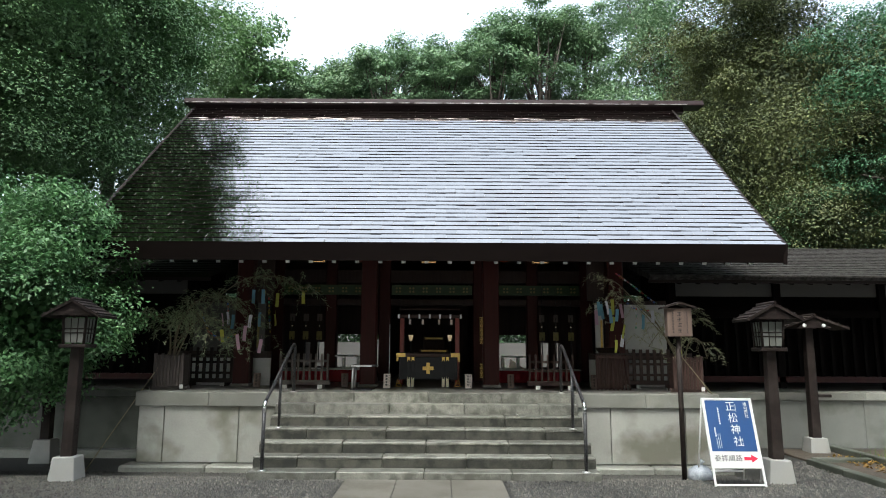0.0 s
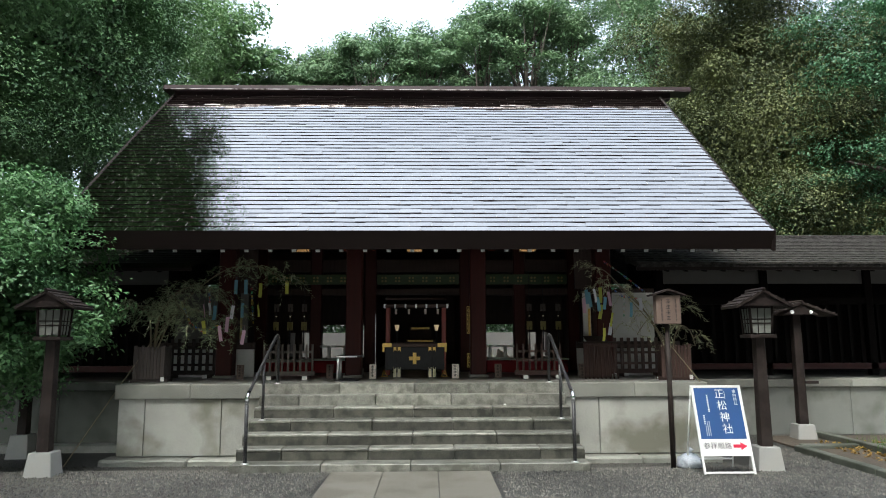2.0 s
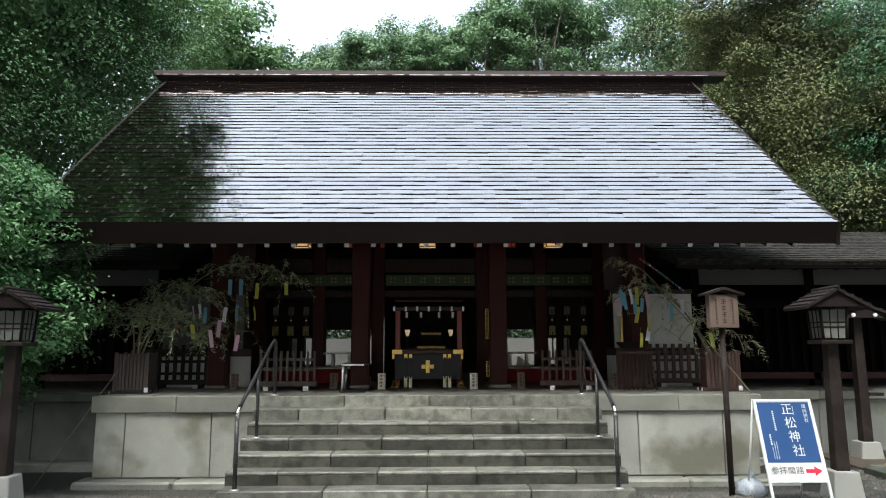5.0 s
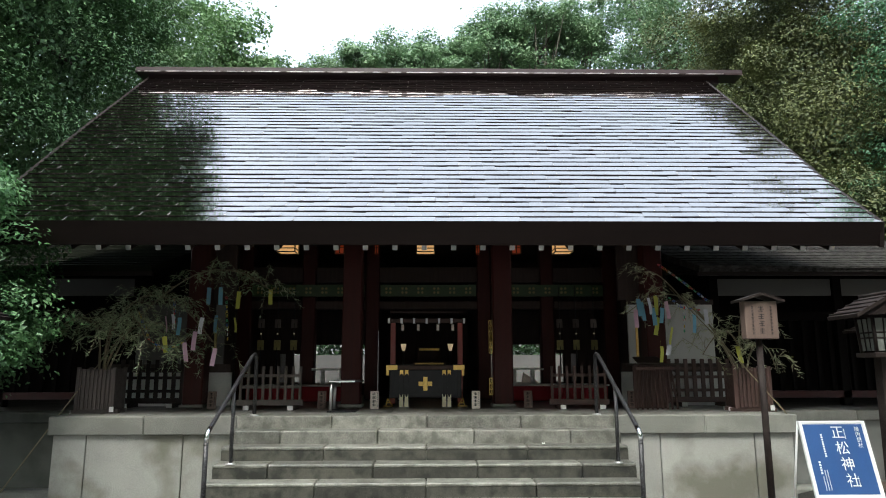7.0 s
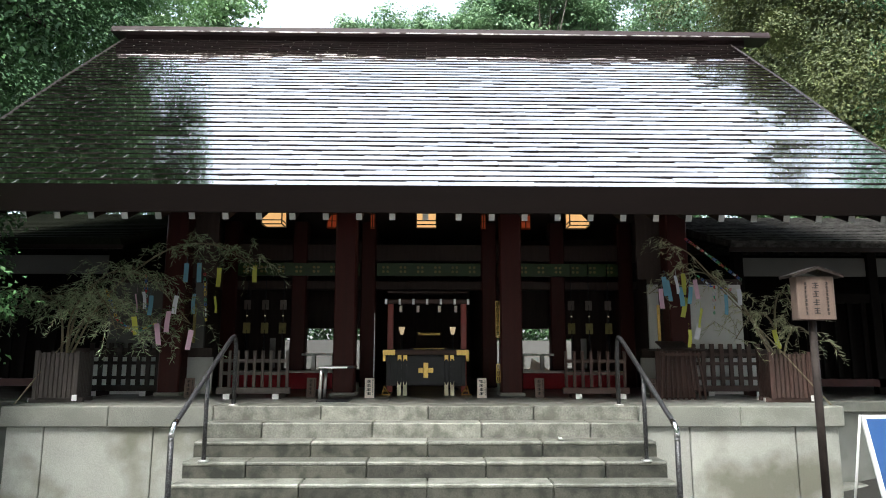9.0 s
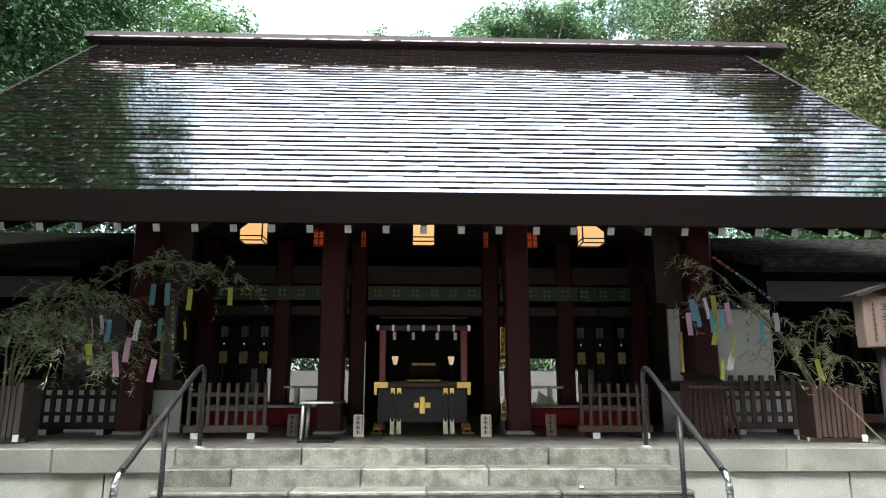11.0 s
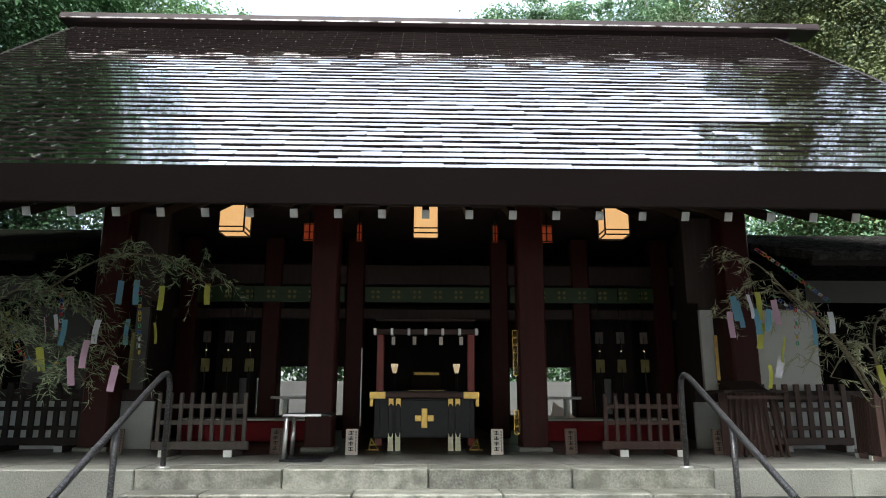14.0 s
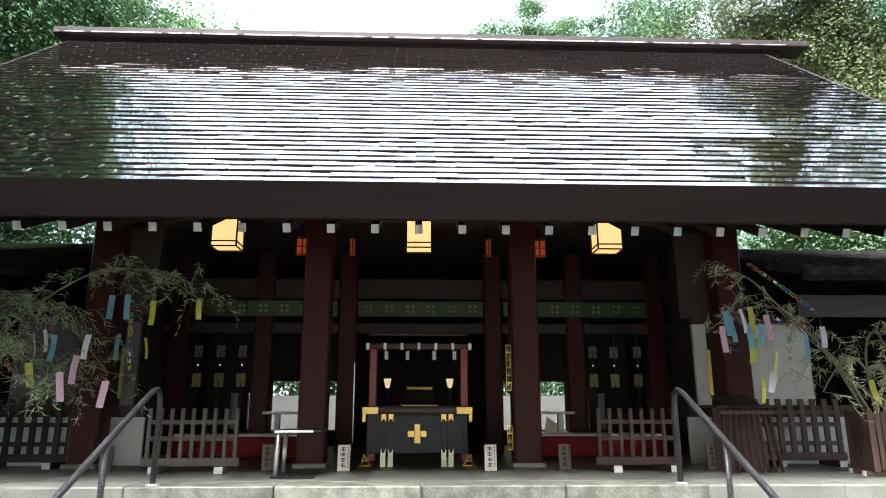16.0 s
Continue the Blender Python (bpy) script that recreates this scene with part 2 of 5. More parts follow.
# ---- mesh helpers ----
def box(bm, x0, x1, y0, y1, z0, z1, bevel=0.0):
    vs = [bm.verts.new(p) for p in ((x0, y0, z0), (x1, y0, z0), (x1, y1, z0), (x0, y1, z0), (x0, y0, z1), (x1, y0, z1), (x1, y1, z1), (x0, y1, z1))]
    fs = [bm.faces.new([vs[i] for i in f]) for f in ((3, 2, 1, 0), (4, 5, 6, 7), (0, 1, 5, 4), (1, 2, 6, 5), (2, 3, 7, 6), (3, 0, 4, 7))]
    if bevel:
        es = list({e for f in fs for e in f.edges})
        bmesh.ops.bevel(bm, geom=es, offset=bevel, segments=1, affect="EDGES")
    return vs


def taper(bm, x, y, z0, z1, a0, a1, bevel=0.0):
    """A square post or plinth, half width a0 at its foot and a1 at its head."""
    vs = [bm.verts.new((x + sx * a, y + sy * a, z)) for z, a in ((z0, a0), (z1, a1)) for sx, sy in ((-1, -1), (1, -1), (1, 1), (-1, 1))]
    fs = [bm.faces.new([vs[i] for i in f]) for f in ((3, 2, 1, 0), (4, 5, 6, 7), (0, 1, 5, 4), (1, 2, 6, 5), (2, 3, 7, 6), (3, 0, 4, 7))]
    if bevel:
        bmesh.ops.bevel(bm, geom=list({e for f in fs for e in f.edges}), offset=bevel, segments=1, affect="EDGES")


def tube(bm, pts, radii, n=8, cap=True):
    """A round tube through the points; radii is one number or one for each point."""
    pts = [Vector(p) for p in pts]
    if not isinstance(radii, (list, tuple)):
        radii = [radii] * len(pts)
    rings = []
    for i, p in enumerate(pts):
        d = (pts[min(i + 1, len(pts) - 1)] - pts[max(i - 1, 0)]).normalized()
        q = d.to_track_quat("Z", "Y")
        rings.append([bm.verts.new(p + q @ Vector((math.cos(2 * math.pi * k / n) * radii[i], math.sin(2 * math.pi * k / n) * radii[i], 0))) for k in range(n)])
    for a, b in zip(rings, rings[1:]):
        for k in range(n):
            f = bm.faces.new((a[k], a[(k + 1) % n], b[(k + 1) % n], b[k]))
            f.smooth = True
    if cap:
        bm.faces.new(rings[0][::-1])
        bm.faces.new(rings[-1])


def prism(bm, outline, x0, x1, axis="x"):
    """A solid drawn by a closed outline of (a, b) pairs, pushed from x0 to x1 along the axis."""
    def at(u, a, b):
        return (u, a, b) if axis == "x" else ((a, u, b) if axis == "y" else (a, b, u))
    r0, r1 = [[bm.verts.new(at(u, a, b)) for a, b in outline] for u in (x0, x1)]
    n = len(outline)
    for i in range(n):
        bm.faces.new((r0[i], r0[(i + 1) % n], r1[(i + 1) % n], r1[i]))
    bm.faces.new(r0[::-1])
    bm.faces.new(r1)
    bmesh.ops.recalc_face_normals(bm, faces=bm.faces)


def mesh_of(name, bm, material):
    me = bpy.data.meshes.new(name)
    bm.to_mesh(me)
    bm.free()
    me.materials.append(material)
    return me


def part(name, bm, material, parent=None, label=""):
    ob = new(name, mesh_of(name, bm, material))
    ob.parent = parent
    return tagged(ob, label)


def thing(name, m, label, category, group="", kind=""):
    e = new(name)
    e.empty_display_size = 0.1
    e.matrix_world = m
    return tagged(e, label, category, group, kind)


def bm_box(*a):
    bm = bmesh.new()
    box(bm, *a)
    return bm


def pieces(me_name, parent, material, spans, bevel=0.008, name="stone"):
    """Bevelled blocks, each an object of its own; alike blocks share one mesh."""
    cache = {}
    for x0, x1, y0, y1, z0, z1 in spans:
        key = tuple(round(v, 3) for v in (x1 - x0, y1 - y0, z1 - z0))
        if key not in cache:
            cache[key] = mesh_of(me_name, bm_box(0, key[0], 0, key[1], 0, key[2], bevel), material)
        ob = new(name, cache[key])
        ob.location = (x0, y0, z0)
        ob.parent = parent
    return parent


def quads(name, co, material, parent=None, kind="", label=""):
    """A mesh of loose four-cornered leaves from an array (n, 4, 3)."""
    co = np.asarray(co, dtype=np.float32)
    n = len(co)
    me = bpy.data.meshes.new(name)
    me.vertices.add(4 * n)
    me.vertices.foreach_set("co", co.reshape(-1))
    me.loops.add(4 * n)
    me.loops.foreach_set("vertex_index", np.arange(4 * n, dtype=np.int32))
    me.polygons.add(n)
    me.polygons.foreach_set("loop_start", np.arange(n, dtype=np.int32) * 4)
    me.polygons.foreach_set("loop_total", np.full(n, 4, dtype=np.int32))
    me.update(calc_edges=True)
    me.materials.append(material)
    ob = new(name, me)
    ob.parent = parent
    return tagged(ob, label, kind=kind)


def leaves(rng, centres, normals, length, width, droop=0.3):
    """Leaf quads at the centres, lying roughly across the normals."""
    n = len(centres)
    a = rng.normal(size=(n, 3))
    a[:, 2] -= droop
    nn = normals + rng.normal(size=(n, 3)) * 0.55
    nn /= np.linalg.norm(nn, axis=1, keepdims=True) + 1e-9
    a -= nn * (a * nn).sum(1, keepdims=True)
    a /= np.linalg.norm(a, axis=1, keepdims=True) + 1e-9
    b = np.cross(nn, a)
    ln = (length * rng.uniform(0.6, 1.35, (n, 1)))
    wd = (width * rng.uniform(0.6, 1.35, (n, 1)))
    fold = nn * wd * 0.35
    return np.stack((centres - a * ln * 0.5, centres + b * wd * 0.5 + fold, centres + a * ln * 0.5, centres - b * wd * 0.5 + fold), axis=1)


def crown(rng, env, lumps, per_lump, leaf, lump_size=0.3, flat=0.75, clump=0.22, fill=0.7, big=1.35):
    """Leaf quads of a crown: lumps on an egg-shaped envelope (cx, cy, cz, rx, ry, rz), each lump of many small clumps."""
    c, r = np.array(env[:3]), np.array(env[3:])
    out, heads = [], []
    for i in range(lumps):
        d = rng.normal(size=3)
        d /= np.linalg.norm(d)
        if d[2] < -0.75:
            d[2] *= -0.5
        pos = c + r * d * rng.uniform(0.62, 0.98)
        heads.append(pos)
        lr = r.mean() * lump_size * rng.uniform(0.6, 1.35)
        lr3 = np.array((lr, lr, lr * flat))
        nc = max(10, per_lump // 14)
        e = rng.normal(size=(nc, 3))
        e /= np.linalg.norm(e, axis=1, keepdims=True)
        e[:, 2] = np.where(e[:, 2] < -0.15, -e[:, 2], e[:, 2])
        cc = pos + e * lr3 * rng.uniform(0.6, 1.05, (nc, 1))
        k = per_lump // nc
        pts = np.repeat(cc, k, axis=0) + rng.normal(size=(nc * k, 3)) * lr * clump * np.array((1, 1, 0.55))
        nrm = np.repeat(e, k, axis=0) + np.array((0, 0, 0.7))
        out.append(leaves(rng, pts, nrm, leaf, leaf * 0.55))
    nf = int(lumps * per_lump * fill / 6)
    d = rng.normal(size=(nf, 3))
    d /= np.linalg.norm(d, axis=1, keepdims=True)
    pts = c + d * r * rng.uniform(0.25, 0.7, (nf, 1))
    out.append(leaves(rng, pts, d, leaf * big, leaf * big * 0.7))
    return np.concatenate(out), heads


def tree(label, foot, env, lumps, per_lump, leaf, material, seed, trunk=0.3, category="tree", limbs=10, name="tree", **kw):
    rng = np.random.default_rng(seed)
    e = thing(name, pose(*foot), label, category)
    co, heads = crown(rng, env, lumps, per_lump, leaf, **kw)
    co = co - np.array(foot)
    quads("crown", co, material, e)
    bm = bmesh.new()
    f, c = Vector((0, 0, -0.3)), Vector(env[:3]) - Vector(foot)
    mid = f.lerp(c, 0.5) + Vector(rng.normal(size=3) * (0.25, 0.25, 0))
    tube(bm, [f, f.lerp(mid, 0.15), mid, c, c + Vector((0, 0, env[5] * 0.6))], [trunk * 1.5, trunk, trunk * 0.8, trunk * 0.5, trunk * 0.12], 8)
    for h in heads[:limbs]:
        h = Vector(h) - Vector(foot)
        s = f.lerp(c, rng.uniform(0.55, 1.0))
        m2 = s.lerp(h, 0.5) + Vector((0, 0, rng.uniform(-0.2, 0.5)))
        tube(bm, [s, m2, h], [trunk * 0.38, trunk * 0.24, trunk * 0.06], 6)
    part("trunk", bm, BARK, e)
    return e


# ---- ground ----
def ground_z(x, y):
    s = min(1.0, max(0.0, (y - 9.3) / 1.5))
    side = min(1.0, max(0.0, 6.0 - x))
    return -0.2 * s * s * (3 - 2 * s) * side


bm = bmesh.new()
xs = [-400, -150, -60, -30, -20] + [i * 1.0 for i in range(-14, 17)] + [20, 30, 60, 150, 400]
ys = [-400, -150, -60, -30, -15, -8] + [i * 0.5 for i in range(-8, 50)] + [28, 34, 45, 70, 150, 400]
grid = [[bm.verts.new((x, y, ground_z(x, y))) for x in xs] for y in ys]
for a, b in zip(grid, grid[1:]):
    for i in range(len(xs) - 1):
        bm.faces.new((a[i], a[i + 1], b[i + 1], b[i])).smooth = True
tagged(part("ground", bm, GRAVEL), "damp grey gravel forecourt ground", "ground", kind="structure")

# paving walk of large slabs
walkway = thing("pavement", pose(0, 0, 0), "pale stone slab walkway leading to the steps", "pavement", kind="structure")
pieces("paving_slab", walkway, PAVE, [(x0 + 0.004, x1 - 0.004, y, y + 1.792, -0.12, 0.012) for y in [9.38 - 1.8 * k for k in range(1, 9)] for x0, x1 in ((-1.05, -0.36), (-0.36, 0.36), (0.36, 1.05))], 0.006, "paving_slab")

# ---- stone platform and steps ----
stairs = thing("stairs", pose(0, 0, 0), "wide grey granite steps with dark damp stains and shade-toned risers", "stairs", kind="structure")
HALF, RISE, TREAD, Y0 = 2.39, 0.155, 0.2914, 9.705
spans, faces = [], []


def split(joints, half=HALF):
    xs = [-half, *joints, half]
    return [(a + 0.0045, b - 0.0045) for a, b in zip(xs, xs[1:])]


for a, b in split((-1.184, 0, 1.184)):
    spans.append((a, b, 9.40, 9.78, -0.3, 0.10))
for i in range(1, 7):
    js = (-1.77, -0.588, 0.588, 1.77) if i % 2 else (-1.19, 0.01, 1.2)
    y = Y0 + (i - 1) * TREAD
    top = 0.10 + RISE * i
    for a, b in split(js):
        if i > 4:
            spans.append((a, b, y, y + TREAD + 0.09, top - 0.19, top))
        else:
            spans.append((a, b, y, y + TREAD + 0.09, top - 0.038, top))
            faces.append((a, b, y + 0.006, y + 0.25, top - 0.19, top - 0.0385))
pieces("step_stone", stairs, STEP, spans, 0.010, "step_stone")
pieces("riser_stone", stairs, RISERTONE, faces, 0.006, "riser_stone")

FRONT, TOP, WING = 11.16, 1.03, 4.74
platform = tagged(part("platform", bm_box(-WING + 0.06, WING - 0.06, FRONT + 0.1, 24, -0.3, TOP - 0.006), FLOOR), "raised stone platform floor under the shrine hall", "platform", kind="structure")
core = bmesh.new()
for i in range(1, 6):
    box(core, -HALF + 0.01, HALF - 0.01, Y0 + (i - 1) * TREAD + 0.06, FRONT + 0.09, -0.3 if i == 1 else 0.10 + RISE * (i - 1) - 0.1, 0.10 + RISE * i - 0.03)
part("step_core", core, STEP, stairs)
edge = thing("platform_edge", pose(0, 0, 0), "pale granite coping and wall slabs of the platform", "stone wall", kind="structure")
cop = []
for s0, s1 in ((-WING, -HALF), (HALF, WING)):
    mid = s0 + 1.19 if s0 < 0 else s1 - 1.19
    for a, b in ((s0, mid), (mid, s1)):
        cop.append((a + 0.002, b - 0.002, FRONT, FRONT + 0.42, 0.80, TOP))
for side in (-1, 1):
    for k in range(5):
        x0 = WING - 0.4 if side > 0 else -WING
        cop.append((x0, x0 + 0.4, FRONT + 0.424 + k * 1.2, FRONT + 1.62 + k * 1.2, 0.80, TOP))
pieces("coping_stone", edge, STONE, cop, 0.012, "coping_stone")
pan = []
for xs_ in ((-4.69, -4.27, -3.06, -HALF), (HALF, 2.98, 4.19, 4.69)):
    for a, b in zip(xs_, xs_[1:]):
        pan.append((a + 0.006, b - 0.006, FRONT + 0.05, FRONT + 0.3, -0.08, 0.796))
for side in (-1, 1):
    for k in range(4):
        x0 = WING - 0.25 if side > 0 else -4.69
        pan.append((x0, x0 + 0.2, FRONT + 0.304 + k * 1.2, FRONT + 1.5 + k * 1.2, -0.3, 0.796))
pieces("wall_slab", edge, PANEL, pan, 0.006, "wall_slab")
pieces("plinth_stone", edge, STONE, [(-4.86, -3.5, 10.98, 11.4, -0.4, -0.10), (-3.49, -HALF - 0.01, 10.98, 11.4, -0.4, -0.10), (HALF + 0.01, 3.6, 10.98, 11.4, -0.4, -0.10), (3.61, 4.86, 10.98, 11.4, -0.4, -0.10)], 0.03, "plinth_stone")
pieces("floor_slab", platform, FLOOR, [(-2.39 + k * 0.956 + 0.002, -2.39 + (k + 1) * 0.956 - 0.002, FRONT + 0.40, FRONT + 1.35, TOP - 0.1, TOP) for k in range(5)]
       + [(x, x + 0.946, FRONT + 0.424 + r * 0.95, FRONT + 1.37 + r * 0.95, TOP - 0.1, TOP) for r in range(1, 6) for x in [-4.33 + 0.95 * k for k in range(9)]], 0.003, "floor_slab")
pieces("floor_slab", platform, FLOOR, [(s + k * 0.95, s + k * 0.95 + 0.946, FRONT + 0.424, FRONT + 1.37, TOP - 0.1, TOP) for s in (-4.30, 2.396) for k in range(2)], 0.003, "floor_slab")

# low retaining walls beside the platform
for side, nm in ((1, "wall_east"), (-1, "wall_west")):
    w = thing(nm, pose(0, 0, 0), "low grey stone retaining wall with a pale coping", "stone wall", kind="structure")
    sp, cp = [], []
    for k in range(8):
        a, b = 4.75 + k * 1.6, 4.75 + (k + 1) * 1.6 - 0.006
        a, b = (a, b) if side > 0 else (-b, -a)
        sp.append((a, b, 12.55, 12.8, -0.3, 0.84))
        cp.append((a, b, 12.48, 12.95, 0.845, 0.99))
    pieces("wall_slab", w, DULLWALL if side > 0 else MOSSSHADE, sp, 0.006, "wall_slab")
    pieces("coping_stone", w, STONE if side > 0 else MOSSSHADE, cp, 0.012, "coping_stone")
    part("base_course", bm_box(*((4.9, 17.5) if side > 0 else (-17.5, -4.9)), 12.3, 12.56, -0.4, -0.06, 0.03), STONE, w)
    tagged(part("corridor_floor", bm_box(*((4.9, 17.5) if side > 0 else (-17.5, -4.9)), 12.9, 18, -0.3, 0.95), FLOOR), "dark stone floor of the side corridor", "floor", kind="structure")

# ---- main roof ----
roof = thing("roof", pose(0, 0, 0), "wet dark copper shingle gable roof mirroring the sky", "roof", kind="structure")
EAVE_X = 5.63
PROFILE = [(10.45, 3.383), (10.8, 3.655), (11.17, 3.950), (11.6, 4.30), (12.04, 4.69), (13.2, 5.70), (15.15, 7.36)]
LENGTHS = [0.0]
for p, q in zip(PROFILE, PROFILE[1:]):
    LENGTHS.append(LENGTHS[-1] + math.dist(p, q))


def on_roof(s):
    """Height and depth of the roof at s metres up its slope."""
    for i in range(len(PROFILE) - 1):
        if s <= LENGTHS[i + 1] or i == len(PROFILE) - 2:
            f = (s - LENGTHS[i]) / (LENGTHS[i + 1] - LENGTHS[i])
            (y0, z0), (y1, z1) = PROFILE[i], PROFILE[i + 1]
            return Vector((0, y0 + (y1 - y0) * f, z0 + (z1 - z0) * f)), math.atan2(z1 - z0, y1 - y0)


bm = bmesh.new()
DECK = [(10.62, 3.52), *PROFILE[1:]]
lower = [(y, z - 0.05) for y, z in DECK]
under = [(y, z - 0.16) for y, z in DECK]
back = [(30.4 - y, z - 0.05) for y, z in DECK[::-1]]
back_under = [(30.4 - y, z - 0.16) for y, z in DECK[::-1]]
prism(bm, lower + back + back_under[::-1] + under[::-1], -EAVE_X + 0.02, EAVE_X - 0.02)
part("roof_deck", bm, FASCIA, roof)

# shingles: rows of overlapping copper plates
ROWS_N, PITCH, WIDE = 41, 0.151, 0.348


def shingle_mesh(w):
    """A plate that lies flatter than the roof on a thick lip coloured as shadow, with a folded lock coloured as sky
    glint at its joint.
    """
    b = bmesh.new()
    thick = 0.0125
    prism(b, [(0.0, -0.012), (0.0, thick), (PITCH + 0.03, 0.001), (PITCH + 0.03, -0.006)], 0.0003, w - 0.0003)
    for f in b.faces:
        if f.normal.y < -0.8:
            f.material_index = 1
    n0 = len(b.faces)
    low = [(w - 0.004, 0.002, 0.0), (w + 0.004, 0.002, 0.0), (w + 0.004, 0.002, thick + 0.003), (w - 0.004, 0.002, thick + 0.003)]
    high = [(x + 0.012, PITCH * 0.95, z - 0.016 * (z > 0) - 0.004) for x, _, z in low]
    lo, hi = [b.verts.new(p) for p in low], [b.verts.new(p) for p in high]
    for k in range(4):
        b.faces.new((lo[k], lo[(k + 1) % 4], hi[(k + 1) % 4], hi[k])).material_index = 2
    b.faces.new(lo[::-1]).material_index = 2
    me = mesh_of("shingle", b, ROOF)
    me.materials.append(LIP)
    me.materials.append(LOCK)
    return me


plate = shingle_mesh(WIDE)
rest = bmesh.new()
rnd = random.Random(4)
made = 0
for r in range(ROWS_N):
    p, ang = on_roof(r * PITCH)
    x = -EAVE_X + (0 if r % 2 else -WIDE / 2)
    while x < EAVE_X - 0.01:
        x0, x1 = max(x, -EAVE_X), min(x + WIDE, EAVE_X)
        jig = Matrix.Rotation(ang + rnd.gauss(0, 0.007), 4, "X") @ Matrix.Rotation(rnd.gauss(0, 0.005), 4, "Y")
        m = Matrix.Translation((x0, p.y, p.z)) @ jig
        if x1 - x0 > WIDE - 0.01 and r < 8 and made < 300:
            ob = new("shingle", plate)
            ob.matrix_world = m
            ob.parent = roof
            made += 1
        elif x1 - x0 > 0.05:
            n0 = len(rest.verts)
            rest.from_mesh(plate)
            rest.verts.ensure_lookup_table()
            sc = (x1 - x0) / WIDE
            for v in rest.verts[n0:]:
                v.co.x *= sc
                v.co = m @ v.co
        x += WIDE
upper = tagged(part("upper_shingles", rest, ROOF, roof), kind="stuff")
upper.data.materials.append(LIP)
upper.data.materials.append(LOCK)

# eave fascia, verge boards and ridge
bm = bmesh.new()
prism(bm, [(10.42, 3.39), (10.50, 3.40), (10.62, 3.16), (10.60, 3.12), (10.54, 3.12)], -EAVE_X, EAVE_X)
part("eave_fascia", bm, FASCIA, roof)
bm = bmesh.new()
prism(bm, [(10.60, 3.13), (10.60, 3.16), (11.02, 3.29), (13.4, 4.39), (13.4, 4.36), (11.03, 3.26)], -EAVE_X + 0.03, EAVE_X - 0.03)
part("soffit", bm, FASCIA, roof)
for sx in (-1, 1):
    bm = bmesh.new()
    pr = [(y, z + 0.012) for y, z in PROFILE]
    lo = [(y + 0.06, z - 0.30) for y, z in PROFILE]
    prism(bm, pr + lo[::-1], sx * (EAVE_X - 0.02), sx * (EAVE_X + 0.035))
    part("verge_board", bm, FASCIA, roof)
bm = bmesh.new()
prism(bm, [(15.12, 7.28), (15.12, 7.425), (15.28, 7.425), (15.28, 7.28)], -5.62, 5.9)
part("ridge_box", bm, RIDGE, roof)
bm = bmesh.new()
prism(bm, [(15.0, 7.425), (15.0, 7.455), (15.02, 7.46), (15.04, 7.55), (15.2, 7.60), (15.36, 7.55), (15.38, 7.46), (15.4, 7.455), (15.4, 7.425)], -5.85, 6.35)
part("ridge_cap", bm, RIDGE, roof)
bm = bmesh.new()
prism(bm, [(14.985, 7.428), (14.985, 7.445), (14.998, 7.445), (14.998, 7.428)], -5.8, 5.95)
part("ridge_gutter", bm, mat("streaked_metal_strip", (0.5, 0.46, 0.45), 0.4, metal=0.7, vary=0.3, scale=3, fine=30, bump=0.05, stain=(0.03, 0.02, 0.02), stain_scale=5, stain_amount=1.0), roof, "pale metal strip under the ridge")

# rafters with white metal ends
rafter = bmesh.new()
box(rafter, -0.032, 0.032, 0, 2.4, -0.038, 0.038, 0.004)
rafter_me = mesh_of("rafter", rafter, FASCIA)
tip = bmesh.new()
box(tip, -0.034, 0.034, -0.012, 0.002, -0.040, 0.040, 0.003)
tip_me = mesh_of("rafter_end", tip, WHITE)
for k in range(-14, 15):
    ob = new("rafter", rafter_me)
    ob.matrix_world = pose(-0.03 + k * 0.384, 11.06, 3.18, 24)
    ob.parent = roof
    t = new("rafter_end", tip_me)
    t.location = (0, 0, 0)
    t.parent = ob

# ---- hall: columns, beams, walls ----
hall = thing("shrine_hall", pose(0, 0, 0), "dark red-brown timber shrine hall open at the front", "building", kind="structure")
for x in (-3.55, -1.165, 1.165, 3.55):
    w = 0.15
    bm = bmesh.new()
    box(bm, x - w, x + w, 12.8, 12.8 + 2 * w, TOP + 0.03, 3.8, 0.02)
    c = part("column", bm, REDWOOD, hall)
    bm = bmesh.new()
    box(bm, x - w - 0.03, x + w + 0.03, 12.77, 12.83 + 2 * w, TOP, TOP + 0.05, 0.01)
    part("column_base", bm, STONE, c)
for x in (-3.45, -2.25, -1.05, 1.05, 2.25, 3.45):
    part("column", bm_box(x - 0.13, x + 0.13, 15.0, 15.26, TOP, 3.9, 0.02), REDWOOD, hall)
for y0, z0, z1 in ((12.86, 3.76, 3.98), (15.05, 3.2, 3.5), (15.05, 2.7, 2.85)):
    part("beam", bm_box(-3.75, 3.75, y0, y0 + 0.18, z0, z1, 0.012), WOOD, hall)
part("hall_ceiling", bm_box(-3.75, 3.75, 13.0, 19.8, 3.95, 4.0), WOOD, hall)
tagged(part("wall_north", bm_box(-1.2, 1.2, 19.6, 19.8, TOP, 4.0), WOOD), "dark wooden back wall of the sanctuary", "wall", kind="structure")
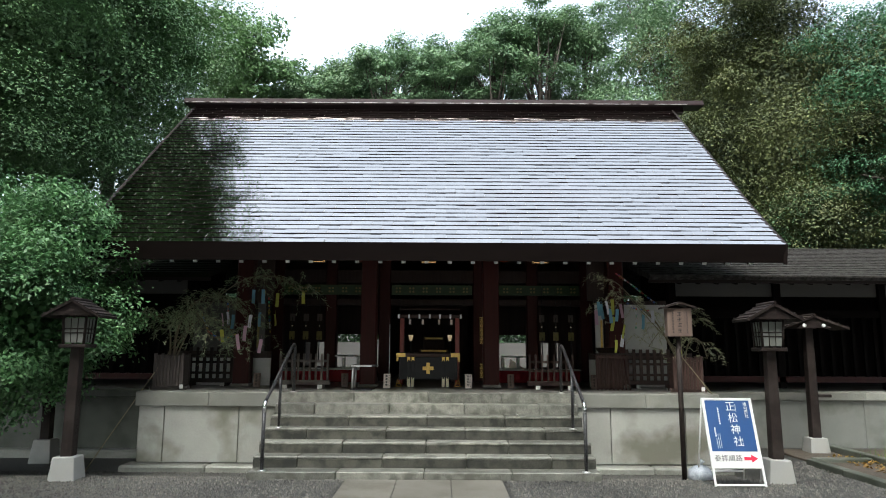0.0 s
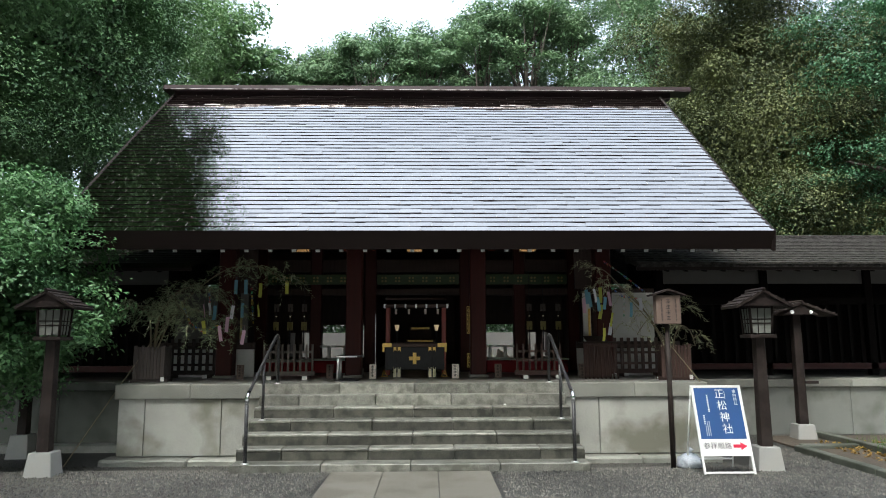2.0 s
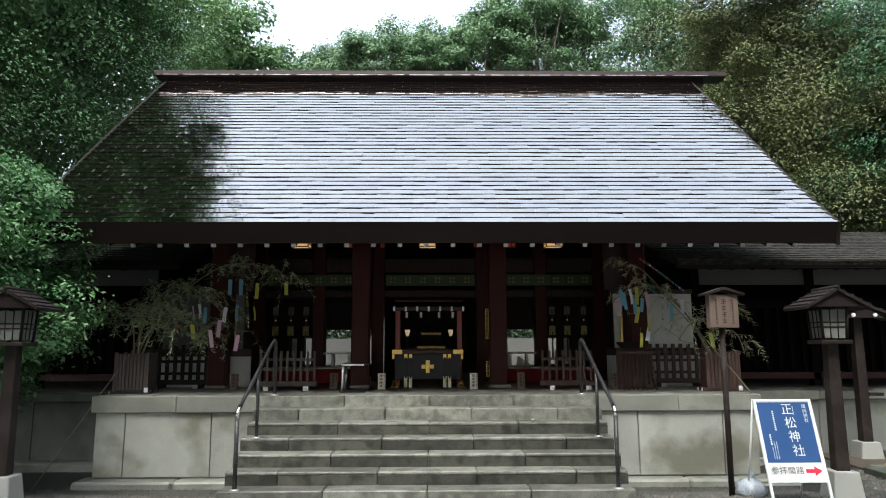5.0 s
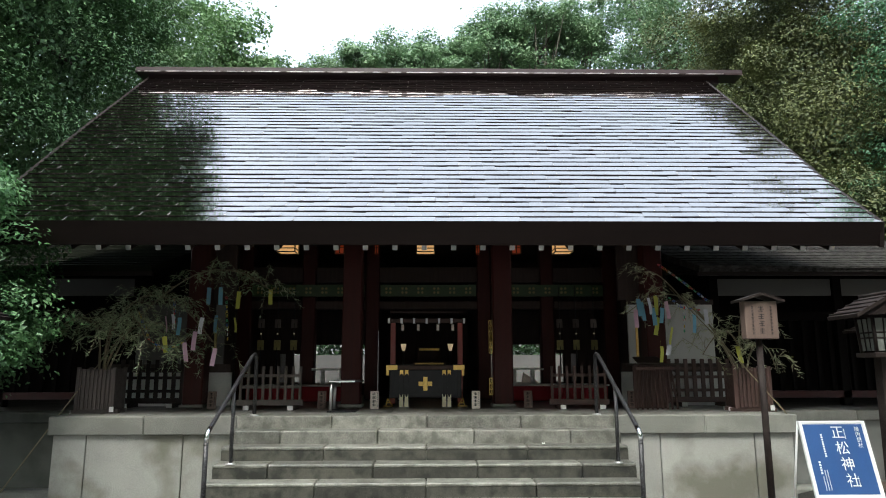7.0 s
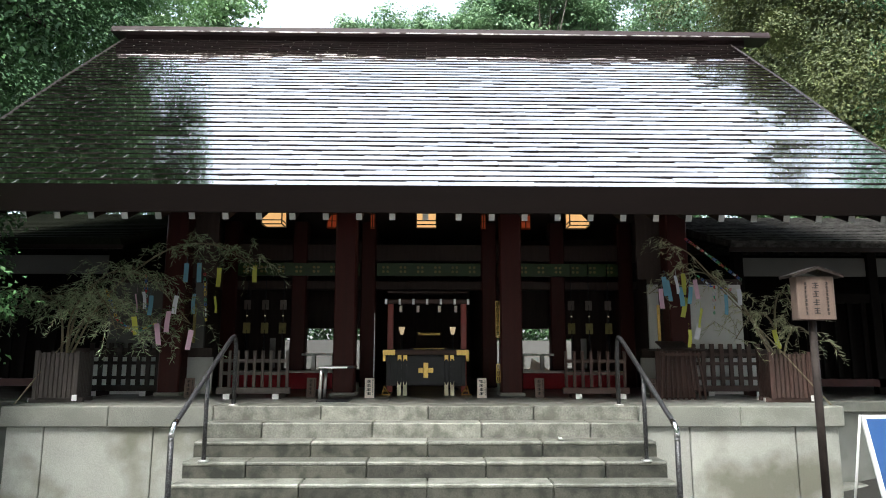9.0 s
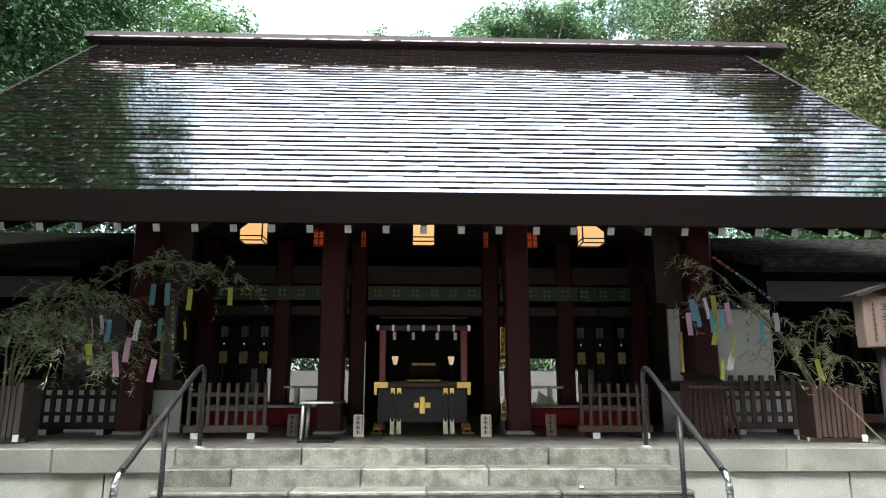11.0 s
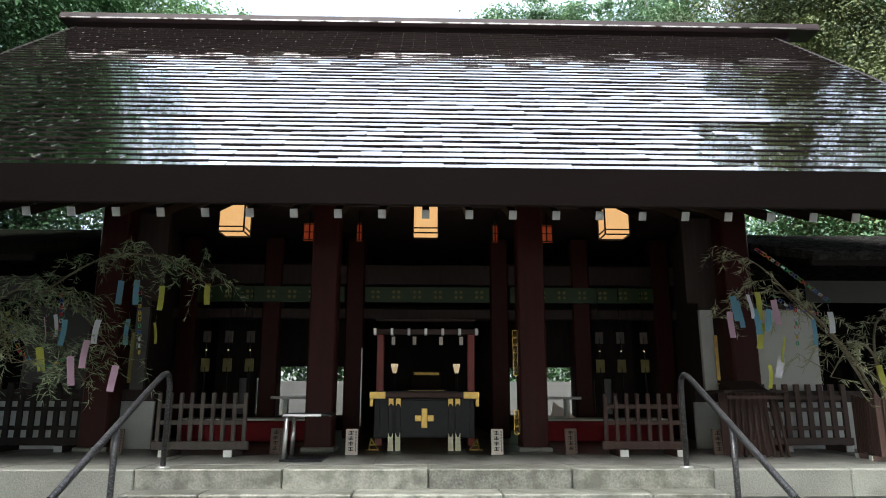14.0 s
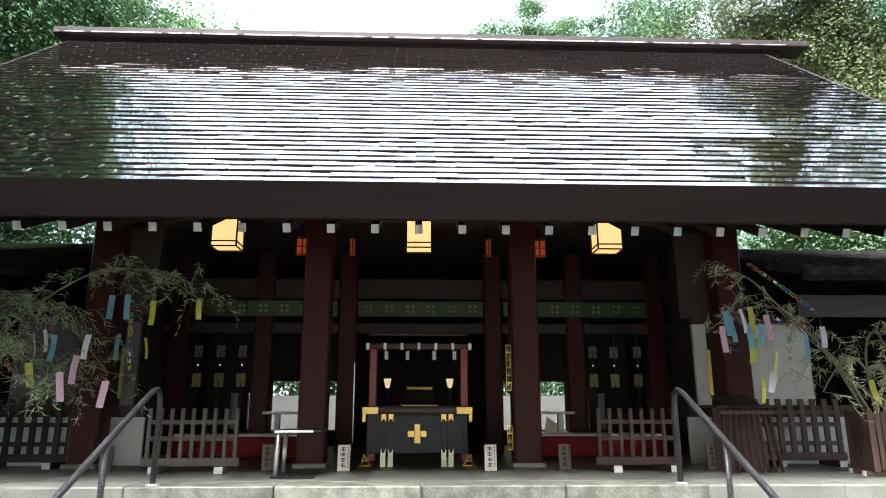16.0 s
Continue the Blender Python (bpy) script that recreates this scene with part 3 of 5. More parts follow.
for sx in (-1, 1):
    part("sanctuary_wall", bm_box(sx * 1.02 - 0.03, sx * 1.02 + 0.03, 15.27, 19.6, TOP, 3.95), WOOD, hall)
    part("gable_wall", bm_box(sx * 3.72 - 0.06, sx * 3.72 + 0.06, 13.35, 20.0, TOP, 4.4), WOOD, hall)
    # back wall of the hall, added to keep light out, with window openings in the side bays
    for a, b, z0, z1 in ((1.05, 1.35, TOP, 3.95), (1.35, 2.55, TOP, 1.28), (1.35, 2.55, 2.1, 3.95), (2.55, 2.75, TOP, 3.95), (2.75, 2.95, TOP, 1.3), (2.75, 2.95, 1.9, 3.95), (2.95, 3.12, TOP, 3.95), (3.12, 3.24, TOP, 1.3), (3.12, 3.24, 1.9, 3.95), (3.24, 3.66, TOP, 3.95)):
        a, b = (a, b) if sx > 0 else (-b, -a)
        part("back_panel", bm_box(a, b, 17.2, 17.3, z0, z1), WOOD, hall)
    # plaster screens beside the outer columns
    for a, b in ((3.24, 3.39), (3.71, 4.62)):
        a, b = (a, b) if sx > 0 else (-b, -a)
        # left panels take the plaster copy with shade in its colour
        p = part("wall_panel", bm_box(a, b, 13.22, 13.28, 1.68, 2.62), PLASTER if sx > 0 else SHADEPLASTER, hall, "plain white plaster wall panel")
        part("panel_frame", bm_box(a - 0.02, b + 0.02, 13.2, 13.3, 2.62, 2.70), WOOD, hall)
    part("screen_sill", bm_box(*((3.1, 5.1) if sx > 0 else (-5.1, -3.1)), 13.2, 13.32, 1.55, 1.68), WOOD, hall)
    part("screen_dado", bm_box(*((3.1, 5.1) if sx > 0 else (-5.1, -3.1)), 13.24, 13.28, TOP, 1.55), PLASTER, hall)
    part("screen_head", bm_box(*((3.1, 3.72) if sx > 0 else (-3.72, -3.1)), 13.22, 13.3, 2.70, 3.75), WOOD, hall)
    part("gilt_plate", bm_box(sx * 3.30 - 0.02, sx * 3.30 + 0.02, 12.98, 13.0, 1.75, 2.3, 0.003), GOLD if sx > 0 else OLDGOLD, hall, "pierced gilt metal plate")

# green frieze with gilt flowers
for a, b in ((-3.3, -1.2), (-0.9, 0.9), (1.2, 3.3)):
    f = part("frieze", bm_box(a, b, 14.94, 15.0, 2.93, 3.15), GREEN, hall, "green painted frieze with gilt flowers")
    nfl = max(4, round((b - a) / 0.3))
    for k in range(nfl):
        cx = a + (k + 0.5) * (b - a) / nfl
        fl = bmesh.new()
        for q in range(4):
            an = math.pi / 4 + q * math.pi / 2
            tube(fl, [(cx + 0.052 * math.cos(an), 14.94, 3.04 + 0.052 * math.sin(an)), (cx + 0.052 * math.cos(an), 14.925, 3.04 + 0.052 * math.sin(an))], 0.024, 8)
        part("gilt_flower", fl, OLDGOLD, f)

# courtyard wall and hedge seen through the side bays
tagged(part("wall_courtyard", bm_box(-9, 9, 22.6, 22.8, 0.0, 1.95), SHADEPLASTER), "grey plaster wall of the courtyard behind the hall", "wall", kind="structure")

# ---- side corridors ----
for side, nm in ((1, "corridor_east"), (-1, "corridor_west")):
    c = thing(nm, pose(0, 0, 0), "low side corridor with weathered roof and shade-toned dark barred front", "corridor", kind="structure")
    def span(a, b):
        return (a, b) if side > 0 else (-b, -a)
    bm = bmesh.new()
    a, b = span(3.95, 17.5)
    prism(bm, [(12.0, 2.99), (12.0, 3.05), (15.7, 4.13), (18.6, 3.30), (18.6, 3.24), (15.7, 4.0)], a, b)
    part("corridor_roof", bm, SHADEROOF if side < 0 else OLDROOF, c)
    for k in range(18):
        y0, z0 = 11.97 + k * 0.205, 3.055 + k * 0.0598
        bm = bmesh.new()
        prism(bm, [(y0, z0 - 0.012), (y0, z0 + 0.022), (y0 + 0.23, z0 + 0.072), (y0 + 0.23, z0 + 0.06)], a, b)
        part("roof_course", bm, SHADEROOF if side < 0 else OLDROOF, c)
    part("eave_board", bm_box(a, b, 12.03, 12.08, 2.94, 2.995), FASCIA, c)
    for k in range(1, 40):
        x = side * (3.85 + k * 0.34)
        bm = bmesh.new()
        prism(bm, [(12.1, 2.92), (12.1, 3.0), (14.5, 3.68), (14.5, 3.60)], x - 0.03, x + 0.03)
        part("corridor_rafter", bm, SHADEBAR, c)
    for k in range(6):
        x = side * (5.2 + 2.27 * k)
        part("post", bm_box(x - 0.08, x + 0.08, 14.45, 14.6, 0.95, 3.62, 0.01), SHADEBAR, c)
        x0, x1 = span(5.28 + 2.27 * k, 5.28 + 2.27 * k + 2.11)
        part("plaster_band", bm_box(x0, x1, 14.52, 14.56, 2.90, 3.21), SHADEPLASTER, c, "plaster band under the eave, toned grey for shade")
        for j in range(9):
            xb = side * (5.28 + 2.27 * k + 0.12 + j * 0.235)
            part("bar", bm_box(xb - 0.035, xb + 0.035, 14.50, 14.55, 1.2, 2.45), SHADEBAR, c)
    part("head_beam", bm_box(*span(4.6, 17.5), 14.47, 14.57, 2.45, 2.6), SHADEBAR, c)
    part("sill_beam", bm_box(*span(4.6, 17.5), 14.45, 14.6, 1.08, 1.2), REDWOOD, c)
    part("back_wall", bm_box(*span(5.3, 17.5), 17.0, 17.1, 0.9, 3.62), SHADEBAR, c)
    part("end_wall", bm_box(*span(17.4, 17.5), 14.5, 17.0, 0.9, 3.8), SHADEBAR, c)

# ---- trees ----
# unseen belt of trees added around and behind the forecourt to block low sky light
rng = np.random.default_rng(90)
belt = []
for k in range(32):
    an = math.radians(-200 + k * 7.1)
    cx, cy = 15 * math.cos(an), 3 + 12 * math.sin(an)
    co, _ = crown(rng, (cx, cy, 11, 3.4, 3.4, 11), 26, 160, 0.42, lump_size=0.34, fill=5, big=2.4)
    belt.append(co)
tagged(quads("woods", np.concatenate(belt), LEAF_DARK), "unseen dark green trees added to block low sky light", "woods", kind="stuff")
tree("huge dark green evergreen tree beside the hall", (-12.5, 17.5, 0), (-12.3, 17.5, 11.5, 6.3, 5.5, 11.0), 105, 2600, 0.10, LEAF_EVER, 1, 0.5, lump_size=0.19, clump=0.14, fill=2.0, big=1.5)
tree("tall mid-green broadleaf tree behind the roof", (-15, 29, 0), (-14.6, 29, 13, 5.4, 4.5, 9), 80, 800, 0.15, LEAF_MID, 2, 0.4, lump_size=0.25)
tree("light green broadleaf tree behind the roof", (-11, 37, 0), (-11.6, 37, 16.0, 3.6, 3.5, 5.6), 60, 260, 0.26, LEAF_MID, 3, 0.35, lump_size=0.28)
for k, (x, y, z, rx, rz) in enumerate(((-8.3, 39, 15.0, 2.6, 3.2), (-5.7, 38, 15.6, 2.5, 3.2), (-2.9, 37, 16.6, 2.8, 3.4), (0.3, 38, 17.0, 2.6, 3.4), (3.2, 37, 17.4, 2.6, 3.6), (5.9, 37, 18.6, 3.0, 3.8), (8.7, 38, 18.0, 2.6, 4.2))):
    tree("airy green tree on the slope behind the roof", (x, y, 4), (x, y, z, rx, 3.2, rz), 52, 420, 0.18, LEAF_FAR, 10 + k, 0.25, limbs=24, lump_size=0.3, flat=0.5, fill=0.03)
tree("dense dark green tree behind the roof", (12.5, 33, 0), (12.2, 33, 14, 4.6, 4, 9), 80, 700, 0.16, LEAF_FAR, 5, 0.4, lump_size=0.25)
tree("tall olive-green conifer beside the hall", (11.4, 21.5, 0), (11.4, 21.5, 7.8, 4.4, 4, 8.4), 100, 1900, 0.085, LEAF_OLIVE, 6, 0.4, limbs=0, lump_size=0.19, flat=1.25, clump=0.14, fill=3.0, big=1.25)
tree("blue-green tree with spreading sprays of leaves", (14.6, 18, 0), (14.4, 18, 8.1, 3.3, 3.5, 7.3), 85, 900, 0.085, LEAF_BLUE, 7, 0.35, lump_size=0.24, flat=0.35, clump=0.17)
tree("dark evergreen tree behind the corridor", (17.5, 24, 0), (17, 24, 8, 5, 4, 8), 70, 700, 0.13, LEAF_DARK, 8, 0.4, fill=2.0)
tree("dark evergreen shrub behind the corridor", (8.2, 19.5, 0), (9.5, 20, 3.2, 4.5, 2, 3.0), 45, 800, 0.09, LEAF_DARK, 9, 0.15, fill=1.5)
tree("dark evergreen shrub behind the corridor", (-8.2, 19.5, 0), (-9, 20.5, 4, 4.0, 2, 4.0), 45, 800, 0.09, LEAF_DARK, 19, 0.15, fill=1.5)
tree("bright green leafy shrub beside the stone lantern", (-6.9, 10.3, -0.1), (-6.65, 10.3, 2.1, 1.9, 1.5, 2.35), 100, 620, 0.075, LEAF_SHRUB, 20, 0.10, lump_size=0.26, name="shrub", category="shrub")
tree("green hedge behind the courtyard wall", (0, 25.5, 0), (0, 25.5, 3.4, 9, 2.0, 3.8), 110, 600, 0.12, LEAF_DARK, 21, 0.12, fill=2.5, name="hedge", category="hedge")


# ---- handrails on the steps ----
for sx in (-1, 1):
    r = thing("handrail", pose(sx * 2.19, 9.45, 0.10), "dark steel tube handrail with a worn bright bend", "handrail", "handrails on the steps")
    x = 0
    bm = bmesh.new()
    tube(bm, [(x, 0.00, 0.80), (x, 0.01, 0.86), (x, 0.05, 0.90), (x, 0.10, 0.93), (x, 1.50, 1.63), (x, 1.62, 1.685), (x, 1.70, 1.70), (x, 1.76, 1.67), (x, 1.785, 1.60), (x, 1.79, 0.95)], 0.024, 10)
    part("rail", bm, STEEL, r)
    bm = bmesh.new()
    tube(bm, [(x, 0, 0.0), (x, 0, 0.80)], 0.026, 10)
    part("post", bm, STEEL, r)
    bm = bmesh.new()
    tube(bm, [(x, -0.001, 0.77), (x, 0.008, 0.86), (x, 0.05, 0.90), (x, 0.10, 0.931)], 0.0262, 10)
    part("bend", bm, BRIGHT, r, "bare bright steel bend of the rail")
    bm = bmesh.new()
    tube(bm, [(x, 0.87, 0.465), (x, 0.87, 1.31)], 0.022, 10)
    part("post", bm, STEEL, r)
    for y, z in ((0, 0), (0.87, 0.465), (1.79, 0.93)):
        bm = bmesh.new()
        tube(bm, [(x, y, z), (x, y, z + 0.012), (x, y, z + 0.02)], [0.055, 0.055, 0.03], 12)
        part("flange", bm, ALU, r)


# ---- wooden post lanterns ----
def post_lantern(name, m, label, roof_half=0.46, lit_box=True):
    e = thing(name, m, label, "lantern", "post lanterns")
    bm = bmesh.new()
    taper(bm, 0, 0, -0.15, 0.30, 0.235, 0.175, 0.012)
    part("plinth", bm, CONCRETE, e, "pale concrete plinth")
    bm = bmesh.new()
    taper(bm, 0, 0, 0.30, 1.74 if lit_box else 2.25, 0.095, 0.08, 0.008)
    part("post", bm, LANTERNWOOD, e)
    if lit_box:
        part("shelf", bm_box(-0.22, 0.22, -0.22, 0.22, 1.73, 1.78, 0.008), LANTERNWOOD, e)
        for sx in (-1, 1):
            for sy in (-1, 1):
                bm = bmesh.new()
                tube(bm, [(sx * 0.165, sy * 0.165, 1.78), (sx * 0.19, sy * 0.19, 2.16)], 0.024, 4)
                part("corner_post", bm, LANTERNWOOD, e)
        for k in range(4):
            rot = Matrix.Rotation(k * math.pi / 2, 4, "Z")
            bm = bmesh.new()
            vs = [bm.verts.new(rot @ Vector(p)) for p in ((-0.155, -0.16, 1.80), (0.155, -0.16, 1.80), (0.175, -0.182, 2.13), (-0.175, -0.182, 2.13), (-0.155, -0.154, 1.80), (0.155, -0.154, 1.80), (0.175, -0.176, 2.13), (-0.175, -0.176, 2.13))]
            for f in ((0, 1, 2, 3), (7, 6, 5, 4), (0, 4, 5, 1), (1, 5, 6, 2), (2, 6, 7, 3), (3, 7, 4, 0)):
                bm.faces.new([vs[i] for i in f])
            p = part("paper_pane", bm, PAPER, e, "white paper pane")
            g = bmesh.new()
            for u in (-0.055, 0.055):
                tube(g, [rot @ Vector((u * 0.95, -0.168, 1.80)), rot @ Vector((u * 1.05, -0.190, 2.13))], 0.008, 4)
            for w in (1.93, 1.985):
                tube(g, [rot @ Vector((-0.17, -0.178, w)), rot @ Vector((0.17, -0.178, w))], 0.008, 4)
            part("muntin", g, LANTERNWOOD, p)
    for sx in (-1, 1):
        bm = bmesh.new()
        prism(bm, [(0, 2.38), (0, 2.34), (sx * roof_half, 2.13), (sx * (roof_half + 0.012), 2.165)], -0.36, 0.36, "y")
        s = part("roof_slope", bm, LANTERNWOOD, e)
        for k in range(4):
            f = 0.2 + 0.25 * k
            bm = bmesh.new()
            tube(bm, [(sx * roof_half * f, -0.365, 2.37 - 0.20 * f + 0.012), (sx * roof_half * f, 0.365, 2.37 - 0.20 * f + 0.012)], 0.009, 5)
            part("batten", bm, LANTERNWOOD, s)
    bm = bmesh.new()
    tube(bm, [(0, -0.38, 2.385), (0, 0.38, 2.385)], 0.025, 6)
    part("ridge", bm, LANTERNWOOD, e)
    for y in (-0.31, 0.31):
        bm = bmesh.new()
        prism(bm, [(-0.36, 2.16), (0.36, 2.16), (0, 2.34)], y - 0.012, y + 0.012, "y")
        part("gable_board", bm, LANTERNWOOD, e)
    for o in e.children_recursive:
        o.data.transform(Matrix.Diagonal((0.8, 0.8, 1, 1)))
    return e


post_lantern("post_lantern", pose(-4.76, 9.36, 0, 0, 0, 4), "dark wooden post lantern on a pale concrete plinth by the shrub")
post_lantern("post_lantern", pose(4.75, 9.42, 0, 0, 0, -4), "dark wooden post lantern on a pale concrete plinth by the sign")
far_lantern = post_lantern("roofed_post", pose(6.66, 11.9, -0.03, 0, 0, -3), "weathered roofed wooden post with two bulbs by the retaining wall", 0.72, False)
for sx in (-0.2, 0.12):
    bm = bmesh.new()
    tube(bm, [(sx, -0.32, 2.2), (sx, -0.345, 2.2)], 0.03, 8)
    part("bulb", bm, WHITE, far_lantern)
part("bracket", bm_box(0.06, 0.28, -0.10, -0.06, 0.98, 1.03, 0.005), LANTERNWOOD, far_lantern)

post_lantern("roofed_post", pose(-6.55, 11.9, -0.12, 0, 0, 3), "dark roofed wooden post behind the leafy shrub", 0.72, False)

# ---- roofed notice board on a pole ----
k = thing("notice_post", pose(3.585, 9.66, -0.03), "wooden notice board with brushed writing on a thin pole", "sign")
bm = bmesh.new()
tube(bm, [(0.0, 0, -0.1), (0.0, 0, 2.0)], 0.036, 8)
part("pole", bm, LANTERNWOOD, k)
b = part("board", bm_box(-0.175, 0.175, -0.10, 0.02, 1.96, 2.36, 0.006), BOARDWOOD, k)
for sx in (-1, 1):
    bm = bmesh.new()
    prism(bm, [(0, 2.45), (0, 2.42), (sx * 0.24, 2.345), (sx * 0.245, 2.37)], -0.15, 0.07, "y")
    part("board_roof", bm, LANTERNWOOD, k)
rk = random.Random(8)
for col, wd, n0 in ((0.0, 0.05, 4), (0.105, 0.022, 9), (-0.095, 0.022, 8)):
    z = 2.31
    for q in range(n0):
        st = 0.31 / n0
        bm = bmesh.new()
        for s in range(3):
            zz = z - st * (0.15 + 0.27 * s)
            dx = rk.uniform(-0.2, 0.2) * wd
            box(bm, col - wd / 2 + dx, col + wd / 2 + dx * 0.5, -0.1035, -0.1, zz - st * 0.09, zz)
        box(bm, col - wd * 0.08, col + wd * 0.08, -0.1037, -0.1, z - st * 0.8, z - st * 0.1)
        part("writing", bm, INK, b)
        z -= st

# ---- folding sign ----
a_board = thing("sign_board", pose(4.06, 8.98, 0.02), "blue and white folding sign in a white frame", "sign")
LEAN = -math.atan2(0.32, 1.08)
tilt = Matrix.Rotation(LEAN, 4, "X")


def on_board(bm):
    bmesh.ops.transform(bm, matrix=tilt, verts=bm.verts)
    return bm


for sx in (-1, 1):
    part("frame_side", on_board(bm_box(sx * 0.32 - 0.013, sx * 0.32 + 0.013, -0.014, 0.014, 0.0, 1.13, 0.003)), WHITE, a_board)
    bl = bmesh.new()
    tube(bl, [(sx * 0.31, 0.36, 1.08), (sx * 0.31, 0.62, -0.02)], 0.012, 6)
    part("rear_leg", bl, WHITE, a_board)
for z in (0.02, 0.235, 1.118):
    part("frame_rail", on_board(bm_box(-0.307, 0.307, -0.012, 0.012, z - 0.012, z + 0.012, 0.003)), WHITE, a_board)
part("rear_rail", bm_box(-0.30, 0.30, 0.585, 0.605, 0.08, 0.10), WHITE, a_board)
face = part("face", on_board(bm_box(-0.306, 0.306, -0.004, 0.004, 0.247, 1.106)), WHITE, a_board)
part("blue_field", on_board(bm_box(-0.296, 0.296, -0.0075, -0.0035, 0.435, 1.096)), BLUE, face, "blue printed field")


def words(text, size, x, z, material, parent, squeeze=1.0):
    cu = bpy.data.curves.new("writing", "FONT")
    cu.body, cu.size, cu.extrude, cu.align_x, cu.align_y = text, size, 0.0008, "CENTER", "CENTER"
    ob = new("writing", cu)
    me = bpy.data.meshes.new_from_object(ob.evaluated_get(bpy.context.evaluated_depsgraph_get()))
    bpy.data.objects.remove(ob)
    me.materials.append(material)
    ob = new("writing", me)
    ob.parent = parent
    ob.matrix_local = tilt @ pose(x, -0.0095, z, 90) @ Matrix.Diagonal((squeeze, 1, 1, 1))
    return ob


for i, ch in enumerate("正松神社"):
    words(ch, 0.135, 0.035 + 0.012 * i, 1.01 - 0.152 * i, WHITE, face)
for i, ch in enumerate("境内摂社"):
    words(ch, 0.05, 0.235, 1.045 - 0.052 * i, WHITE, face)
for i, ch in enumerate("参拝順路"):
    words(ch, 0.088, -0.24 + 0.092 * i, 0.345, GREYPRINT, face)
bm = bmesh.new()
prism(bm, [(0.105, 0.325), (0.20, 0.325), (0.20, 0.295), (0.285, 0.345), (0.20, 0.395), (0.20, 0.365), (0.105, 0.365)], -0.0085, -0.0042, "y")
part("arrow", on_board(bm), REDPRINT, face, "red printed arrow")
for x, z0, z1, w in ((-0.135, 0.78, 1.0, 0.018), (-0.215, 0.62, 0.74, 0.02), (-0.16, 0.47, 0.66, 0.008), (-0.185, 0.47, 0.66, 0.008), (-0.21, 0.47, 0.60, 0.008), (0.105, 0.95, 1.05, 0.008), (0.125, 0.5, 0.6, 0.008)):
    z = z1
    while z > z0:
        part("small_writing", on_board(bm_box(x - w / 2, x + w / 2, -0.0082, -0.007, z - w * 0.8, z)), WHITE, face)
        z -= w * 1.25

# clear bag weighting the sign
rng = np.random.default_rng(31)
bm = bmesh.new()
bmesh.ops.create_icosphere(bm, subdivisions=3, radius=1.0)
for v in bm.verts:
    f = 1 + 0.22 * noise.noise(v.co * 2.4) + 0.08 * noise.noise(v.co * 6)
    v.co = Vector((v.co.x * 0.17 * f, v.co.y * 0.15 * f, max(-0.08, v.co.z * 0.13 * f)))
for f in bm.faces:
    f.smooth = True
bag = thing("weight_bag", pose(3.80, 9.62, 0.05), "grey plastic weight bag behind the sign", "bag")
part("sack", bm, BAG, bag)
bm = bmesh.new()
tube(bm, [(0.0, 0, 0.10), (0.01, 0, 0.16), (0.03, 0, 0.19)], [0.04, 0.02, 0.04], 8)
part("knot", bm, BAG, bag)


# ---- wooden fences on the platform ----
def picket_fence(m, width, n, material, high=0.62, label="", gap_rails=(0.30, 0.46), feet=True, picket=0.038, group="low fences"):
    e = thing("picket_fence", m, label, "fence", group)
    bm = bmesh.new()
    box(bm, -picket / 2, picket / 2, -0.016, 0.016, 0.08, high, 0.004)
    pm = mesh_of("picket", bm, material)
    for i in range(n):
        ob = new("picket", pm)
        ob.location = (-width / 2 + 0.03 + i * (width - 0.06) / (n - 1), 0, 0.0)
        ob.parent = e
    for z in gap_rails:
        part("rail", bm_box(-width / 2 + 0.03, width / 2 - 0.03, -0.012, 0.012, z, z + 0.045, 0.003), material, e)
    part("bottom_beam", bm_box(-width / 2 - 0.02, width / 2 + 0.02, -0.03, 0.03, 0.06, 0.14, 0.006), material, e)
    if feet:
        for sx in (-0.32, 0.36):
            f = part("foot", bm_box(sx * width - 0.045, sx * width + 0.045, -0.18, 0.2, 0.0, 0.07, 0.004), material, e)
            part("foot_end", bm_box(sx * width - 0.041, sx * width + 0.041, -0.192, -0.18, 0.003, 0.067, 0.002), WHITE, f, "white painted end grain")
    return e


picket_fence(pose(-2.27, 12.38, TOP), 0.92, 9, GREYWOOD, 0.615, "weathered grey wooden picket fence on feet")
picket_fence(pose(2.22, 12.40, TOP), 0.84, 8, SLAT, 0.615, "red-brown wooden picket fence on feet")
for sx, lab in ((-1, "dark wooden lattice fence before a plaster panel"), (1, "dark wooden lattice fence on white-ended feet")):
    picket_fence(pose(sx * 4.22, 12.95, TOP), 0.98, 8, SLAT if sx > 0 else LANTERNWOOD, 0.72, lab, (0.22, 0.42, 0.55), True, 0.06)


